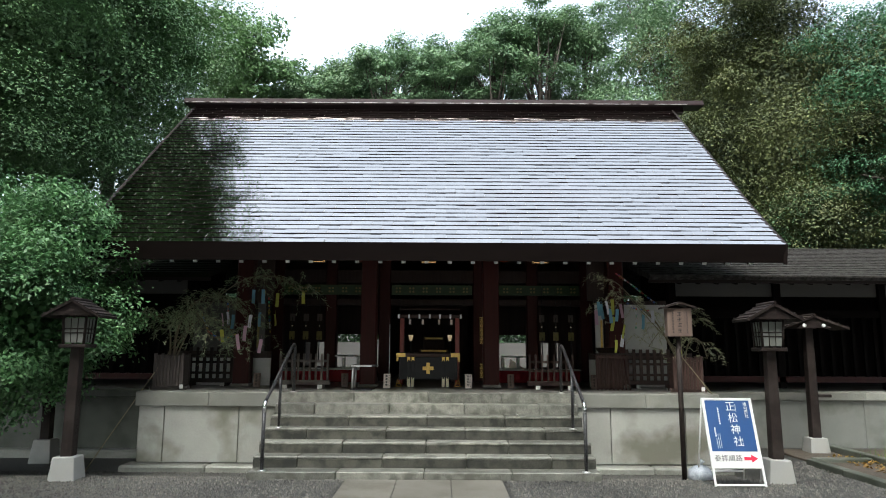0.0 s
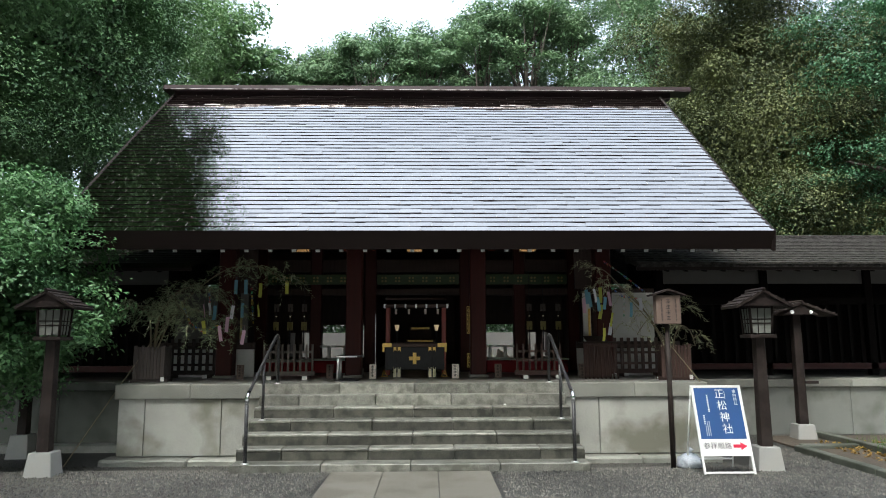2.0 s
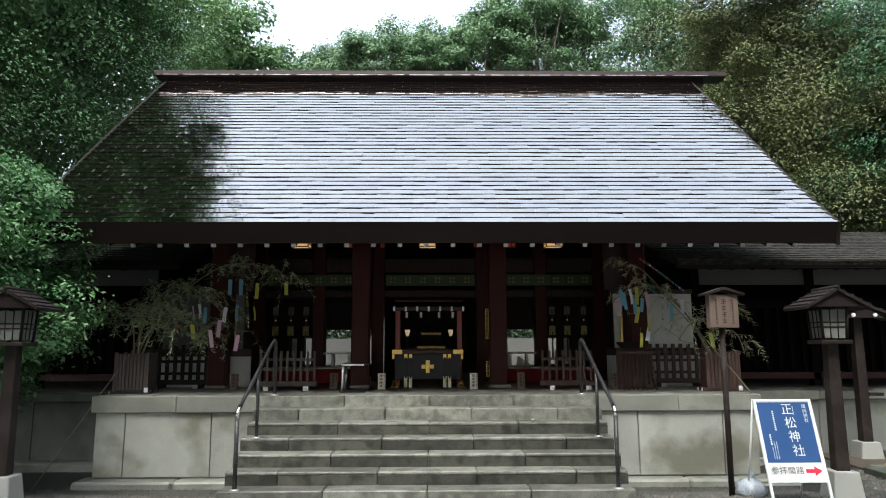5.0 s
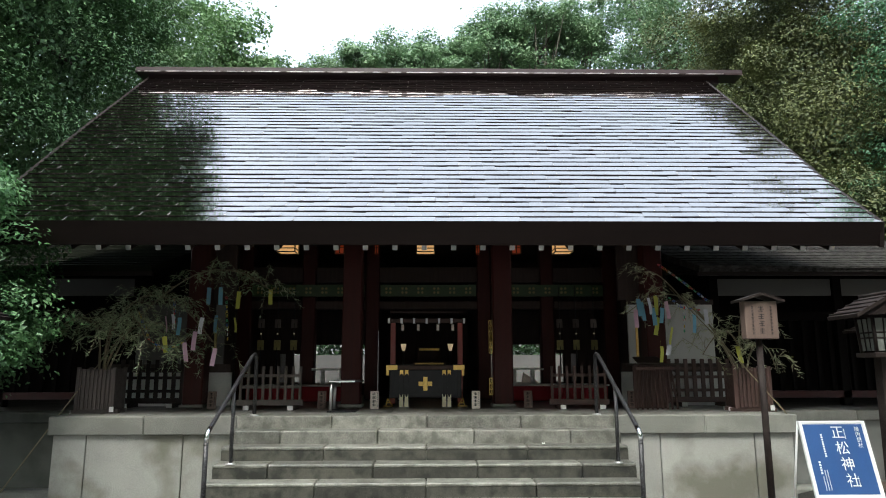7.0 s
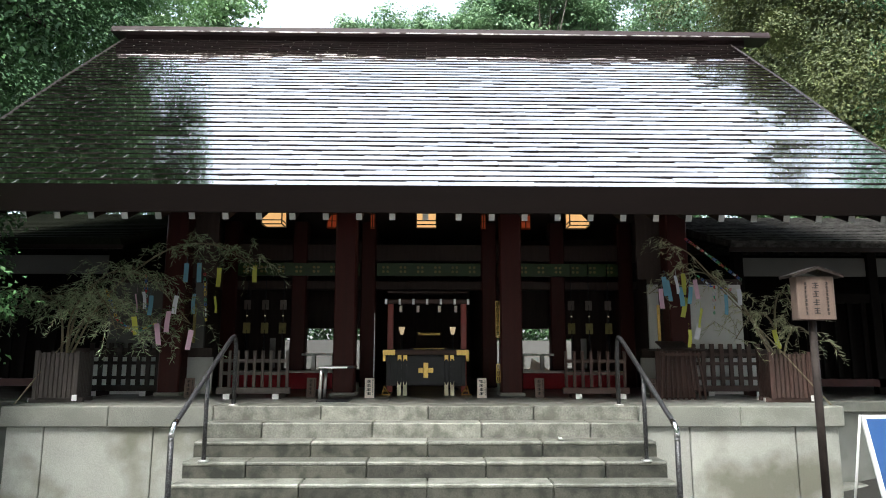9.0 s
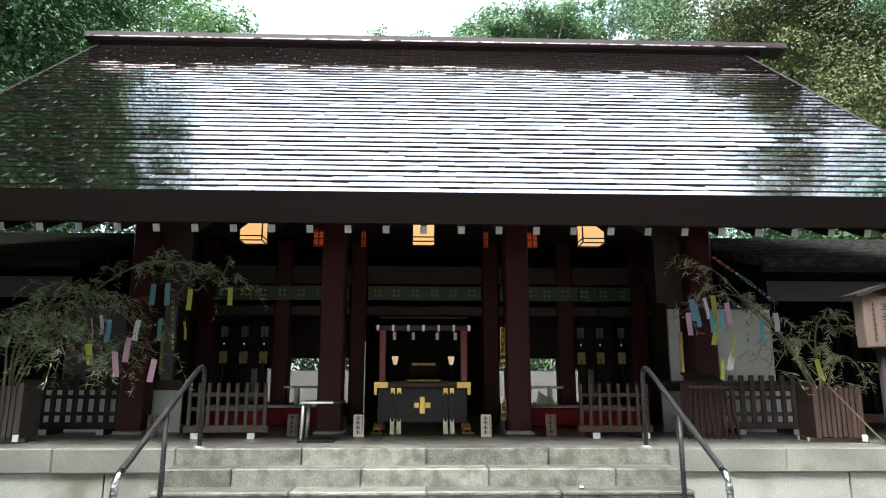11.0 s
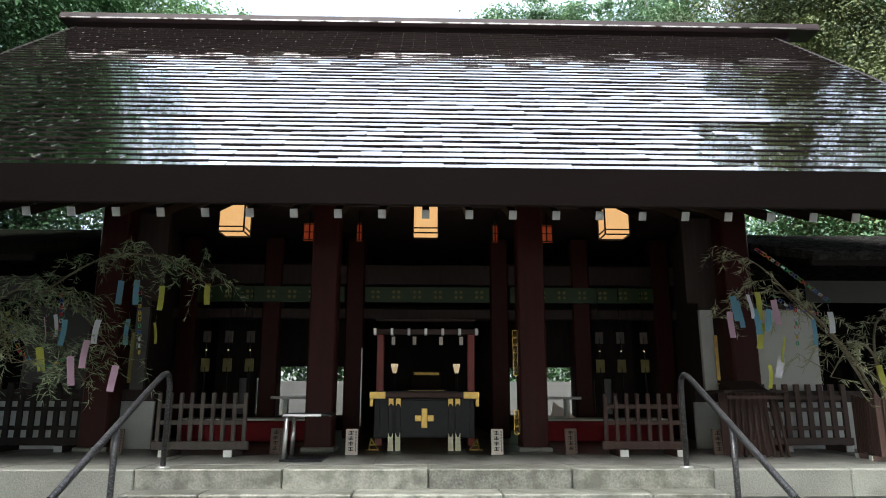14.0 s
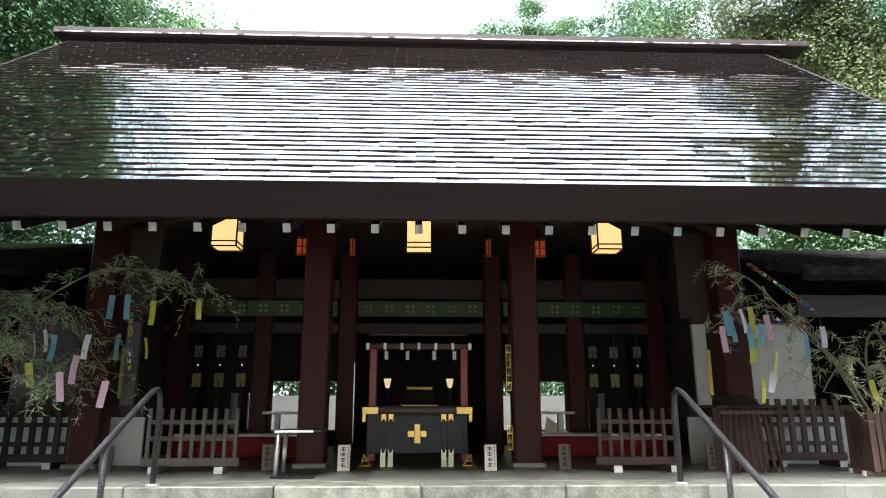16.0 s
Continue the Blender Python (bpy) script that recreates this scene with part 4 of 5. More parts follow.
# ---- slatted planters with festival bamboo ----
def planter(m, label, wood):
    e = thing("planter", m, label, "planter", "slatted planters")
    bm = bmesh.new()
    box(bm, -0.021, 0.021, -0.01, 0.01, 0.05, 0.58, 0.004)
    sm = mesh_of("slat", bm, wood)
    for side in range(4):
        for i in range(9):
            ob = new("slat", sm)
            u = -0.205 + i * 0.051
            ob.matrix_world = Matrix.Rotation(side * math.pi / 2, 4, "Z") @ pose(u, -0.225, 0.0 + 0.004 * (i % 3))
            ob.parent = e
    for sx in (-1, 1):
        for sy in (-1, 1):
            part("corner_post", bm_box(sx * 0.225 - 0.022, sx * 0.225 + 0.022, sy * 0.225 - 0.022, sy * 0.225 + 0.022, 0.04, 0.61, 0.004), wood, e)
    part("box_body", bm_box(-0.205, 0.205, -0.205, 0.205, 0.06, 0.5), SOIL, e)
    for y in (-0.16, 0.12):
        f = part("skid", bm_box(-0.30, 0.30, y - 0.035, y + 0.035, 0.0, 0.05, 0.004), wood, e)
        part("skid_end", bm_box(-0.31, -0.30, y - 0.03, y + 0.03, 0.004, 0.048), WHITE, f)
    part("name_tag", bm_box(0.20, 0.255, -0.262, -0.250, 0.02, 0.09, 0.002), WHITE, e)
    return e


planter(pose(-4.46, 11.88, TOP, 0, 0, 8), "weathered grey slatted wooden planter holding bamboo", GREYSLAT)
planter(pose(4.49, 11.92, TOP, 0, 0, -10), "red-brown slatted wooden planter holding bamboo", SLAT)


def bamboo(foot, canes, seed, label, density, prop, leaf):
    rg = np.random.default_rng(seed)
    e = thing("bamboo", pose(*foot), label, "plant", "festival bamboos")
    F = Vector(foot)
    cent, nor, axis = [], [], []
    for ci, pts in enumerate(canes):
        P = [Vector(p) - F for p in pts]
        fine = []
        for i in range(len(P) - 1):
            p0, p1, p2, p3 = P[max(i - 1, 0)], P[i], P[i + 1], P[min(i + 2, len(P) - 1)]
            for s in range(6):
                t = s / 6
                fine.append(0.5 * (2 * p1 + (p2 - p0) * t + (2 * p0 - 5 * p1 + 4 * p2 - p3) * t * t + (3 * p1 - p0 - 3 * p2 + p3) * t ** 3))
        fine.append(P[-1])
        bm = bmesh.new()
        tube(bm, fine, [0.013 * (1 - 0.8 * i / len(fine)) + 0.002 for i in range(len(fine))], 6)
        tw = bmesh.new()
        for i in range(int(len(fine) * 0.3), len(fine)):
            for q in range(int(3 * density + rg.uniform(0, 1))):
                d = Vector((rg.normal() * 0.9, rg.normal() * 0.6, rg.uniform(-0.2, 0.6))).normalized()
                ln = rg.uniform(0.25, 0.7)
                a = fine[i]
                b = a + d * ln * 0.5
                c = b + (d * 0.45 + Vector((0, 0, -0.75))) * ln * 0.65
                tube(tw, [a, b, c], [0.0035, 0.0025, 0.0012], 3, cap=False)
                for s in range(13):
                    t = 0.2 + 0.8 * s / 12
                    p = a.lerp(b, t * 2) if t < 0.5 else b.lerp(c, t * 2 - 1)
                    for _ in range(2):
                        ax = Vector((d.x + rg.normal() * 0.7, d.y + rg.normal() * 0.7, -0.55 + rg.normal() * 0.45)).normalized()
                        cent.append(p + ax * 0.045)
                        axis.append(ax)
        part("cane", bm, BAMBOO, e)
        tagged(part("twig", tw, BAMBOO, e), kind="stuff")
    bm = bmesh.new()
    tube(bm, [Vector(p) - F for p in prop], [0.010, 0.008, 0.006], 6)
    part("cane", bm, BAMBOO, e, "bare leaning bamboo cane")
    c, a = np.array(cent), np.array(axis)
    n = len(c)
    w = rg.normal(size=(n, 3))
    w -= a * (w * a).sum(1, keepdims=True)
    w /= np.linalg.norm(w, axis=1, keepdims=True)
    ln, wd = rg.uniform(0.05, 0.11, (n, 1)), rg.uniform(0.003, 0.0065, (n, 1))
    quads("foliage", np.stack((c - a * ln * 0.55, c + w * wd - a * ln * 0.15, c + a * ln * 0.6, c - w * wd - a * ln * 0.15), 1), leaf, e)
    return e


bamboo((-4.46, 11.88, TOP + 0.5), [
    [(-4.46, 11.88, 1.50), (-4.36, 11.9, 2.2), (-4.0, 11.92, 2.62), (-3.5, 11.95, 2.5), (-3.0, 12.0, 1.98)],
    [(-4.44, 11.9, 1.50), (-4.1, 12.0, 2.3), (-3.4, 12.15, 2.95), (-2.8, 12.25, 3.02), (-2.25, 12.3, 2.72)],
    [(-4.48, 11.9, 1.50), (-4.3, 11.95, 2.0), (-3.95, 12.0, 2.25), (-3.6, 12.0, 2.15), (-3.3, 12.0, 1.75)],
    [(-4.5, 11.86, 1.50), (-4.52, 11.84, 2.0), (-4.62, 11.8, 2.25), (-4.85, 11.75, 2.3), (-5.15, 11.7, 2.05)],
    [(-4.44, 11.86, 1.50), (-4.35, 11.7, 2.0), (-4.15, 11.6, 2.3), (-3.9, 11.55, 2.25), (-3.7, 11.5, 1.9)],
], 41, "drooping festival bamboo hung with paper strips", 0.75, [(-5.38, 11.0, -0.2), (-4.78, 11.5, 1.05), (-4.15, 12.0, 2.3)], LEAF_BAMBOO)
bamboo((4.43, 11.92, TOP + 0.5), [
    [(4.43, 11.92, 1.50), (4.1, 11.92, 2.1), (3.7, 11.95, 2.55), (3.3, 11.95, 2.95), (2.95, 11.95, 2.95)],
    [(4.40, 11.95, 1.50), (4.05, 11.98, 2.2), (3.65, 12.0, 2.62), (3.25, 12.0, 2.62), (2.85, 12.0, 2.38)],
    [(4.46, 11.95, 1.50), (4.46, 12.0, 2.0), (4.5, 12.0, 2.3), (4.6, 12.0, 2.4), (4.72, 12.0, 2.2)],
    [(4.45, 11.9, 1.50), (4.35, 11.8, 1.9), (4.2, 11.75, 2.1), (4.0, 11.72, 2.05), (3.8, 11.7, 1.8)],
    [(4.47, 11.9, 1.50), (4.5, 11.8, 1.8), (4.6, 11.75, 1.95), (4.72, 11.7, 1.85), (4.8, 11.7, 1.6)],
], 42, "drooping dry-leaved festival bamboo hung with paper strips", 0.26, [(4.68, 11.3, 1.03), (4.2, 11.75, 1.85), (3.5, 12.0, 2.75)], LEAF_STRAW)

STRIP = {c: mat(c + "_paper", v, 0.8, vary=0.08, scale=8, fine=80, bump=0.05) for c, v in (("pink", (0.66, 0.42, 0.55)), ("yellow", (0.46, 0.46, 0.08)), ("blue", (0.17, 0.37, 0.50)), ("white", (0.66, 0.66, 0.72)))}


def strip(x, y, z, colour, turn, long=0.25):
    bm = bmesh.new()
    rows_ = []
    for i in range(7):
        f = i / 6
        bend = 0.02 * math.sin(f * 2.5 + x * 9)
        rows_.append([bm.verts.new((sx * 0.03, bend + o, -0.04 - long * f)) for o in (0, 0.0012) for sx in (-1, 1)])
    for a, b in zip(rows_, rows_[1:]):
        bm.faces.new((a[0], a[1], b[1], b[0]))
        bm.faces.new((a[3], a[2], b[2], b[3]))
        bm.faces.new((a[0], b[0], b[2], a[2]))
        bm.faces.new((a[1], a[3], b[3], b[1]))
    tube(bm, [(0, 0, -0.045), (0.004, 0, 0.0), (0.0, 0, 0.04)], 0.0012, 3)
    e = thing("paper_strip", pose(x, y, z, 0, turn[0], turn[1]), colour + " paper wish strip hanging from the bamboo", "paper strip", "paper wish strips")
    part("paper", bm, STRIP[colour], e)


rs = random.Random(17)
for x, z, c in ((-3.58, 2.37, "pink"), (-3.51, 2.4, "white"), (-3.58, 2.09, "yellow"), (-3.31, 2.01, "pink"), (-3.17, 2.16, "pink"), (-2.9, 1.93, "pink"), (-2.93, 2.73, "blue"), (-2.77, 2.73, "blue"), (-2.52, 2.67, "yellow"), (-2.1, 2.7, "yellow"), (-2.79, 2.35, "blue"), (-2.55, 2.32, "yellow"), (-3.08, 2.35, "white"), (-3.4, 2.35, "blue"), (2.96, 2.61, "blue"), (3.02, 2.57, "blue"), (2.92, 2.46, "pink"), (3.14, 2.48, "blue"), (3.2, 2.65, "yellow"), (3.23, 2.35, "yellow"), (3.35, 2.57, "pink"), (3.27, 2.48, "blue"), (3.38, 2.21, "yellow"), (3.39, 2.03, "white"), (3.76, 2.39, "blue"), (3.89, 2.46, "white"), (3.24, 1.95, "yellow"), (3.09, 2.62, "white"), (4.30, 1.95, "yellow")):
    deep = -3.05 < x < 0 and c != "pink"
    if deep:
        x, z = x * 1.12, 1.65 + (z - 1.65) * 1.12
    strip(x, (12.47 if deep else 11.72) + rs.uniform(-0.04, 0.06), z, c, (rs.gauss(0, 7), rs.gauss(0, 22)), rs.uniform(0.2, 0.27))

# paper ring chains
RING = [mat(n + "_ring_paper", v, 0.5, vary=0.1, bump=0) for n, v in (("red", (0.5, 0.05, 0.06)), ("silver", (0.62, 0.65, 0.66)), ("green", (0.08, 0.4, 0.2)), ("blue", (0.06, 0.16, 0.55)), ("gold", (0.6, 0.45, 0.08)))]


def chain(pts, seed):
    e = thing("paper_chain", pose(*pts[0]), "chain of coloured paper rings on the bamboo", "paper chain", "paper chains")
    rg = random.Random(seed)
    for i in range(len(pts) - 1):
        a, b = Vector(pts[i]), Vector(pts[i + 1])
        n = max(1, round((b - a).length / 0.032))
        for k in range(n):
            p = a.lerp(b, k / n) - Vector(pts[0])
            d = (b - a).to_track_quat("X", "Z")
            tw = Matrix.Rotation(math.pi / 2 * (k % 2) + rg.uniform(-0.3, 0.3), 4, "X")
            bm = bmesh.new()
            ring = []
            for q in range(8):
                an = 2 * math.pi * q / 8
                ring.append([bm.verts.new(p + d @ (tw @ Vector((0.022 * math.cos(an), 0.022 * math.sin(an), o)))) for o in (-0.006, 0.006)])
            for q in range(8):
                bm.faces.new((ring[q][0], ring[(q + 1) % 8][0], ring[(q + 1) % 8][1], ring[q][1]))
            part("ring", bm, RING[rg.randrange(5)], e)


chain([(-3.58, 11.95, 2.58), (-3.54, 11.95, 2.13)], 1)
chain([(-2.89, 12.1, 2.62), (-2.84, 12.1, 2.0)], 2)
chain([(-4.01, 11.85, 2.38), (-3.85, 11.85, 2.02), (-3.62, 11.85, 1.86), (-3.35, 11.9, 2.0)], 3)
chain([(3.35, 11.95, 3.08), (3.65, 11.95, 2.86), (4.05, 11.95, 2.54)], 4)
chain([(3.48, 11.95, 2.6), (3.64, 11.95, 2.47), (3.95, 11.95, 2.42)], 5)
chain([(3.68, 11.95, 2.46), (3.66, 11.95, 2.1)], 6)


# ---- offering box and its stand ----
ob_ = thing("offering_box", pose(-0.03, 13.0, TOP), "black lacquered offering box with a gilt cross crest", "offering box")
part("body", bm_box(-0.56, 0.56, 0.0, 0.45, 0.13, 0.56, 0.01), BLACK, ob_)
for a, b in ((-0.50, -0.345), (-0.285, 0.285), (0.345, 0.50)):
    part("front_panel", bm_box(a, b, -0.012, 0.0, 0.15, 0.54, 0.005), BLACK, ob_)
part("rim", bm_box(-0.60, 0.60, -0.04, 0.49, 0.56, 0.625, 0.012), SLAT, ob_)
for k in range(11):
    part("grate_bar", bm_box(-0.55, 0.55, 0.02 + 0.038 * k, 0.035 + 0.038 * k, 0.60, 0.64, 0.004), BLACK, ob_)
bm = bmesh.new()
for x0, x1, z0, z1 in ((-0.034, 0.034, 0.24, 0.45), (-0.105, -0.036, 0.31, 0.378), (0.036, 0.105, 0.31, 0.378)):
    box(bm, x0, x1, -0.024, -0.011, z0, z1, 0.005)
part("crest", bm, GOLD, ob_, "gilt cross-shaped crest")
for sx in (-1, 1):
    for c in (0.29, 0.37):
        x = sx * c
        part("strap", bm_box(x - 0.028, x + 0.028, -0.02, -0.010, 0.15, 0.56, 0.003), BLACK, ob_)
        bm = bmesh.new()
        prism(bm, [(x - 0.026, 0.555), (x + 0.026, 0.555), (x + 0.026, 0.47), (x + 0.012, 0.50), (x - 0.012, 0.50), (x - 0.026, 0.47)], -0.026, -0.0195, "y")
        part("strap_fitting", bm, GOLD, ob_)
        bm = bmesh.new()
        prism(bm, [(x - 0.030, 0.0), (x + 0.030, 0.0), (x + 0.026, 0.19), (x + 0.008, 0.145), (x - 0.008, 0.145), (x - 0.026, 0.19)], -0.05, -0.02, "y")
        part("leg_shoe", bm, SHOE, ob_, "pale gilt leg shoe")
    x = sx * 0.57
    bm = bmesh.new()
    for p0, p1 in (((-0.075, 0.008), (0.075, 0.008)), ((-0.07, 0.01), (0.015, 0.13)), ((0.015, 0.13), (0.035, 0.01)), ((-0.03, 0.06), (0.03, 0.06))):
        tube(bm, [(x + p0[0] * sx, 0, p0[1]), (x + p1[0] * sx, 0, p1[1])], 0.011, 6)
    part("foot", bm, GOLD, ob_, "gilt openwork foot")
    part("corner_fitting", bm_box(sx * 0.52 - 0.088, sx * 0.52 + 0.088, -0.046, -0.036, 0.555, 0.63, 0.004), GOLD, ob_)
    part("corner_fitting", bm_box(sx * 0.585 - 0.02, sx * 0.585 + 0.02, -0.044, -0.03, 0.47, 0.555, 0.004), GOLD, ob_)

fr = thing("torii_screen", pose(-0.02, 13.75, TOP), "red lacquered screen with silver-banded lintel", "screen")
for sx in (-1, 1):
    part("post", bm_box(sx * 0.56 - 0.045, sx * 0.56 + 0.045, -0.04, 0.04, 0.0, 1.33, 0.008), RED, fr)
part("lintel", bm_box(-0.66, 0.66, -0.05, 0.05, 1.33, 1.395, 0.006), SLAT, fr)
for k in range(7):
    x = -0.63 + k * 0.21
    part("band", bm_box(x - 0.018, x + 0.018, -0.057, 0.057, 1.322, 1.405, 0.003), ALU, fr, "silver band")
part("upper_rail", bm_box(-0.62, 0.62, -0.02, 0.02, 1.50, 1.52), SLAT, fr)
for x in (-0.40, -0.14, 0.19, 0.44):
    part("paper_tag", bm_box(x - 0.022, x + 0.022, -0.055, -0.05, 1.20, 1.30), PALEWOOD, fr)
for sx in (-1, 1):
    l = thing("standing_lamp", pose(sx * 0.42 - 0.02, 14.55, TOP), "small lit standing lamp on a slim post", "lamp", "altar lamps")
    bm = bmesh.new()
    tube(bm, [(0, 0, 0), (0, 0, 0.02), (0, 0, 0.03), (0, 0, 0.88)], [0.1, 0.1, 0.015, 0.015], 10)
    part("stand", bm, BLACK, l)
    bm = bmesh.new()
    tube(bm, [(0, 0, 0.88), (0, 0, 0.905), (0, 0, 1.0), (0, 0, 1.005)], [0.02, 0.032, 0.052, 0.045], 10)
    part("shade", bm, BULB, l, "glowing shade")
altar = thing("altar_table", pose(0, 18.5, TOP), "dark stepped altar table", "altar")
for k in range(3):
    part("step", bm_box(-0.5 + 0.1 * k, 0.5 - 0.1 * k, 0.25 * k, 1.0, 0.35 * k, 0.35 * k + 0.35, 0.01), SLAT, altar)
    part("gilt_edge", bm_box(-0.45 + 0.1 * k, 0.45 - 0.1 * k, 0.25 * k - 0.012, 0.25 * k - 0.002, 0.35 * k + 0.28, 0.35 * k + 0.33), GOLD, altar)

# ---- hanging paper lanterns at the eave ----
for x in (-2.16, -0.03, 2.10):
    h = thing("hanging_lantern", pose(x, 12.66, 3.37, 0, 0, 0), "glowing square paper lantern in a dark frame", "lantern", "hanging lanterns")
    part("paper_box", bm_box(-0.135, 0.135, -0.135, 0.135, 0.012, 0.30), GLOW, h, "glowing paper")
    for sx in (-1, 1):
        for sy in (-1, 1):
            part("corner_bar", bm_box(sx * 0.138 - 0.008, sx * 0.138 + 0.008, sy * 0.138 - 0.008, sy * 0.138 + 0.008, 0.0, 0.31), BLACK, h)
    for z in (0.055, 0.0, 0.305):
        for s in (-1, 1):
            part("cross_bar", bm_box(-0.13, 0.13, s * 0.14 - 0.006, s * 0.14 + 0.006, z - 0.007, z + 0.007), BLACK, h)
            part("cross_bar", bm_box(s * 0.14 - 0.006, s * 0.14 + 0.006, -0.13, 0.13, z - 0.007, z + 0.007), BLACK, h)
    part("cap", bm_box(-0.15, 0.15, -0.15, 0.15, 0.31, 0.33), BLACK, h)
    bm = bmesh.new()
    tube(bm, [(0, 0, 0.33), (0, 0, 0.63)], 0.008, 6)
    part("hanger", bm, BLACK, h)

# red lattice panels at the inner beam, with a faint glow put into their colour
for x, w in ((-1.48, 0.15), (-0.86, 0.07), (0.84, 0.07), (1.49, 0.15)):
    q = thing("glow_lattice", pose(x, 13.5, 3.50), "small glowing red lattice panel under the beam", "lamp", "lattice lamps")
    part("paper", bm_box(-w / 2, w / 2, 0.0, 0.03, 0.0, 0.22), mat("glowing_red_paper", (0.5, 0.1, 0.05), 0.8, bump=0, emit=(1.0, 0.13, 0.03), power=0.018), q)
    for i in range(3):
        part("bar", bm_box(-w / 2 + i * w / 2 - 0.008, -w / 2 + i * w / 2 + 0.008, -0.012, 0.0, 0.0, 0.22), BLACK, q)
        part("bar", bm_box(-w / 2, w / 2, -0.016, -0.012, 0.1 * i, 0.1 * i + 0.012), BLACK, q)
    part("hanger", bm_box(-0.01, 0.01, 0.0, 0.02, 0.22, 0.46), BLACK, q)


# ---- small plaques standing on the floor ----
def plaque(x, y, material, label, turn=0):
    e = thing("plaque", pose(x, y, TOP, 0, 0, turn), label, "sign", "standing plaques")
    bm = bmesh.new()
    box(bm, -0.062, 0.062, -0.012, 0.012, 0, 0.255, 0.003)
    bmesh.ops.transform(bm, matrix=Matrix.Rotation(-0.1, 4, "X"), verts=bm.verts)
    b = part("board", bm, material, e)
    rg = random.Random(int(x * 100))
    for col, w, n in ((-0.008, 0.05, 4), (0.042, 0.014, 7)):
        for i in range(n):
            z = 0.235 - i * 0.21 / n
            s = bmesh.new()
            for j in range(3):
                dx = rg.uniform(-0.1, 0.1) * w
                box(s, col - w / 2 + dx, col + w / 2 + dx, -0.0145, -0.012, z - 0.21 / n * (0.2 + 0.25 * j), z - 0.21 / n * (0.1 + 0.25 * j))
            box(s, col - w * 0.1, col + w * 0.1, -0.0147, -0.012, z - 0.16 / n, z)
            bmesh.ops.transform(s, matrix=Matrix.Rotation(-0.1, 4, "X"), verts=s.verts)
            part("writing", s, INK if material is PALEWOOD else LANTERNWOOD, b)
    part("prop", bm_box(-0.02, 0.02, 0.03, 0.09, 0, 0.12), material, e)


plaque(-0.77, 12.48, PALEWOOD, "pale wooden plaque with black writing")
plaque(0.72, 12.48, PALEWOOD, "pale wooden plaque with black writing")
plaque(-1.56, 12.6, BOARDWOOD, "brown wooden plaque with dark writing")
plaque(1.50, 12.55, BOARDWOOD, "brown wooden plaque with dark writing")
plaque(3.02, 12.47, BOARDWOOD, "brown wooden plaque with dark writing")
plaque(-3.15, 12.5, BOARDWOOD, "brown wooden plaque with dark writing")

# ---- aluminium side table ----
d = thing("side_table", pose(-1.18, 11.98, TOP), "low black table with aluminium legs", "table")
part("base_plate", bm_box(-0.17, 0.22, -0.22, 0.22, 0.0, 0.02, 0.004), BLACK, d)
for y in (-0.19, 0.17):
    bm = bmesh.new()
    tube(bm, [(-0.13, y, 0.02), (-0.12, y, 0.40)], 0.022, 8)
    part("leg", bm, ALU, d)
part("tabletop", bm_box(-0.16, 0.28, -0.22, 0.22, 0.40, 0.425, 0.006), BLACK, d)
part("edge_strip", bm_box(-0.15, 0.20, -0.228, -0.221, 0.402, 0.423), ALU, d)

# ---- benches with red cloth and tables in the side bays ----
for sx in (-1, 1):
    b = thing("bench", pose(sx * 2.2, 14.1, TOP), "long bench draped with red cloth", "bench", "red benches")
    part("cloth", bm_box(-0.9, 0.9, 0.0, 0.5, 0.02, 0.27, 0.015), REDCLOTH, b)
    part("top", bm_box(-0.92, 0.92, -0.02, 0.52, 0.272, 0.30, 0.006), PLASTER, b)
    t = thing("display_table", pose(sx * 1.68, 14.35, TOP + 0.30), "white-topped display table with open underside", "table", "display tables")
    part("tabletop", bm_box(-0.33, 0.33, -0.15, 0.15, 0.24, 0.275, 0.006), WHITE, t)
    for x in (-0.16, 0.16):
        part("leg", bm_box(x - 0.03, x + 0.03, -0.05, 0.05, 0.0, 0.24), PLASTER, t)
    if sx > 0:
        bm = bmesh.new()
        prism(bm, [(-0.02, 0.0), (0.32, 0.0), (0.02, 0.20)], 0.16, 0.19, "y")
        wdg = part("wedge_board", bm, PALEWOOD, t, "bare wooden brace")
    bm = bmesh.new()
    box(bm, -0.16, 0.16, -0.05, 0.05, 0.0, 0.02)
    part("stretcher", bm, PLASTER, t)
# added stand-ins, between the inner columns, for a far gilt frieze and lights seen through slots
for x in (-3.05, -2.75, -2.45, 2.42, 2.72, 3.05):
    h = thing("frieze_stand_in", pose(x, 14.75, 1.75), "gilt plate and bulb on a cord, standing in for a far frieze", "ornament", "hanging ornaments")
    part("plate", bm_box(-0.06, 0.06, -0.01, 0.01, 0.18, 0.36, 0.004), OLDGOLD, h)
    part("upper_panel", bm_box(-0.055, 0.055, -0.008, 0.008, 0.58, 0.74, 0.004), GREYWOOD, h)
    bm = bmesh.new()
    tube(bm, [(0, 0, -0.3), (0, 0, 0.16), (0, 0, 1.45)], [0.018, 0.012, 0.005], 6)
    part("cord", bm, BLACK, h)
    bm = bmesh.new()
    tube(bm, [(0, 0, 0.46), (0, 0, 0.475), (0, 0, 0.49)], [0.008, 0.014, 0.008], 8)
    part("bulb", bm, BULB, h)
part("edge_strip", bm_box(-0.931, -0.919, 14.955, 14.97, 1.2, 2.28), ALU, hall, "thin pale metal strip on the inner pillar")


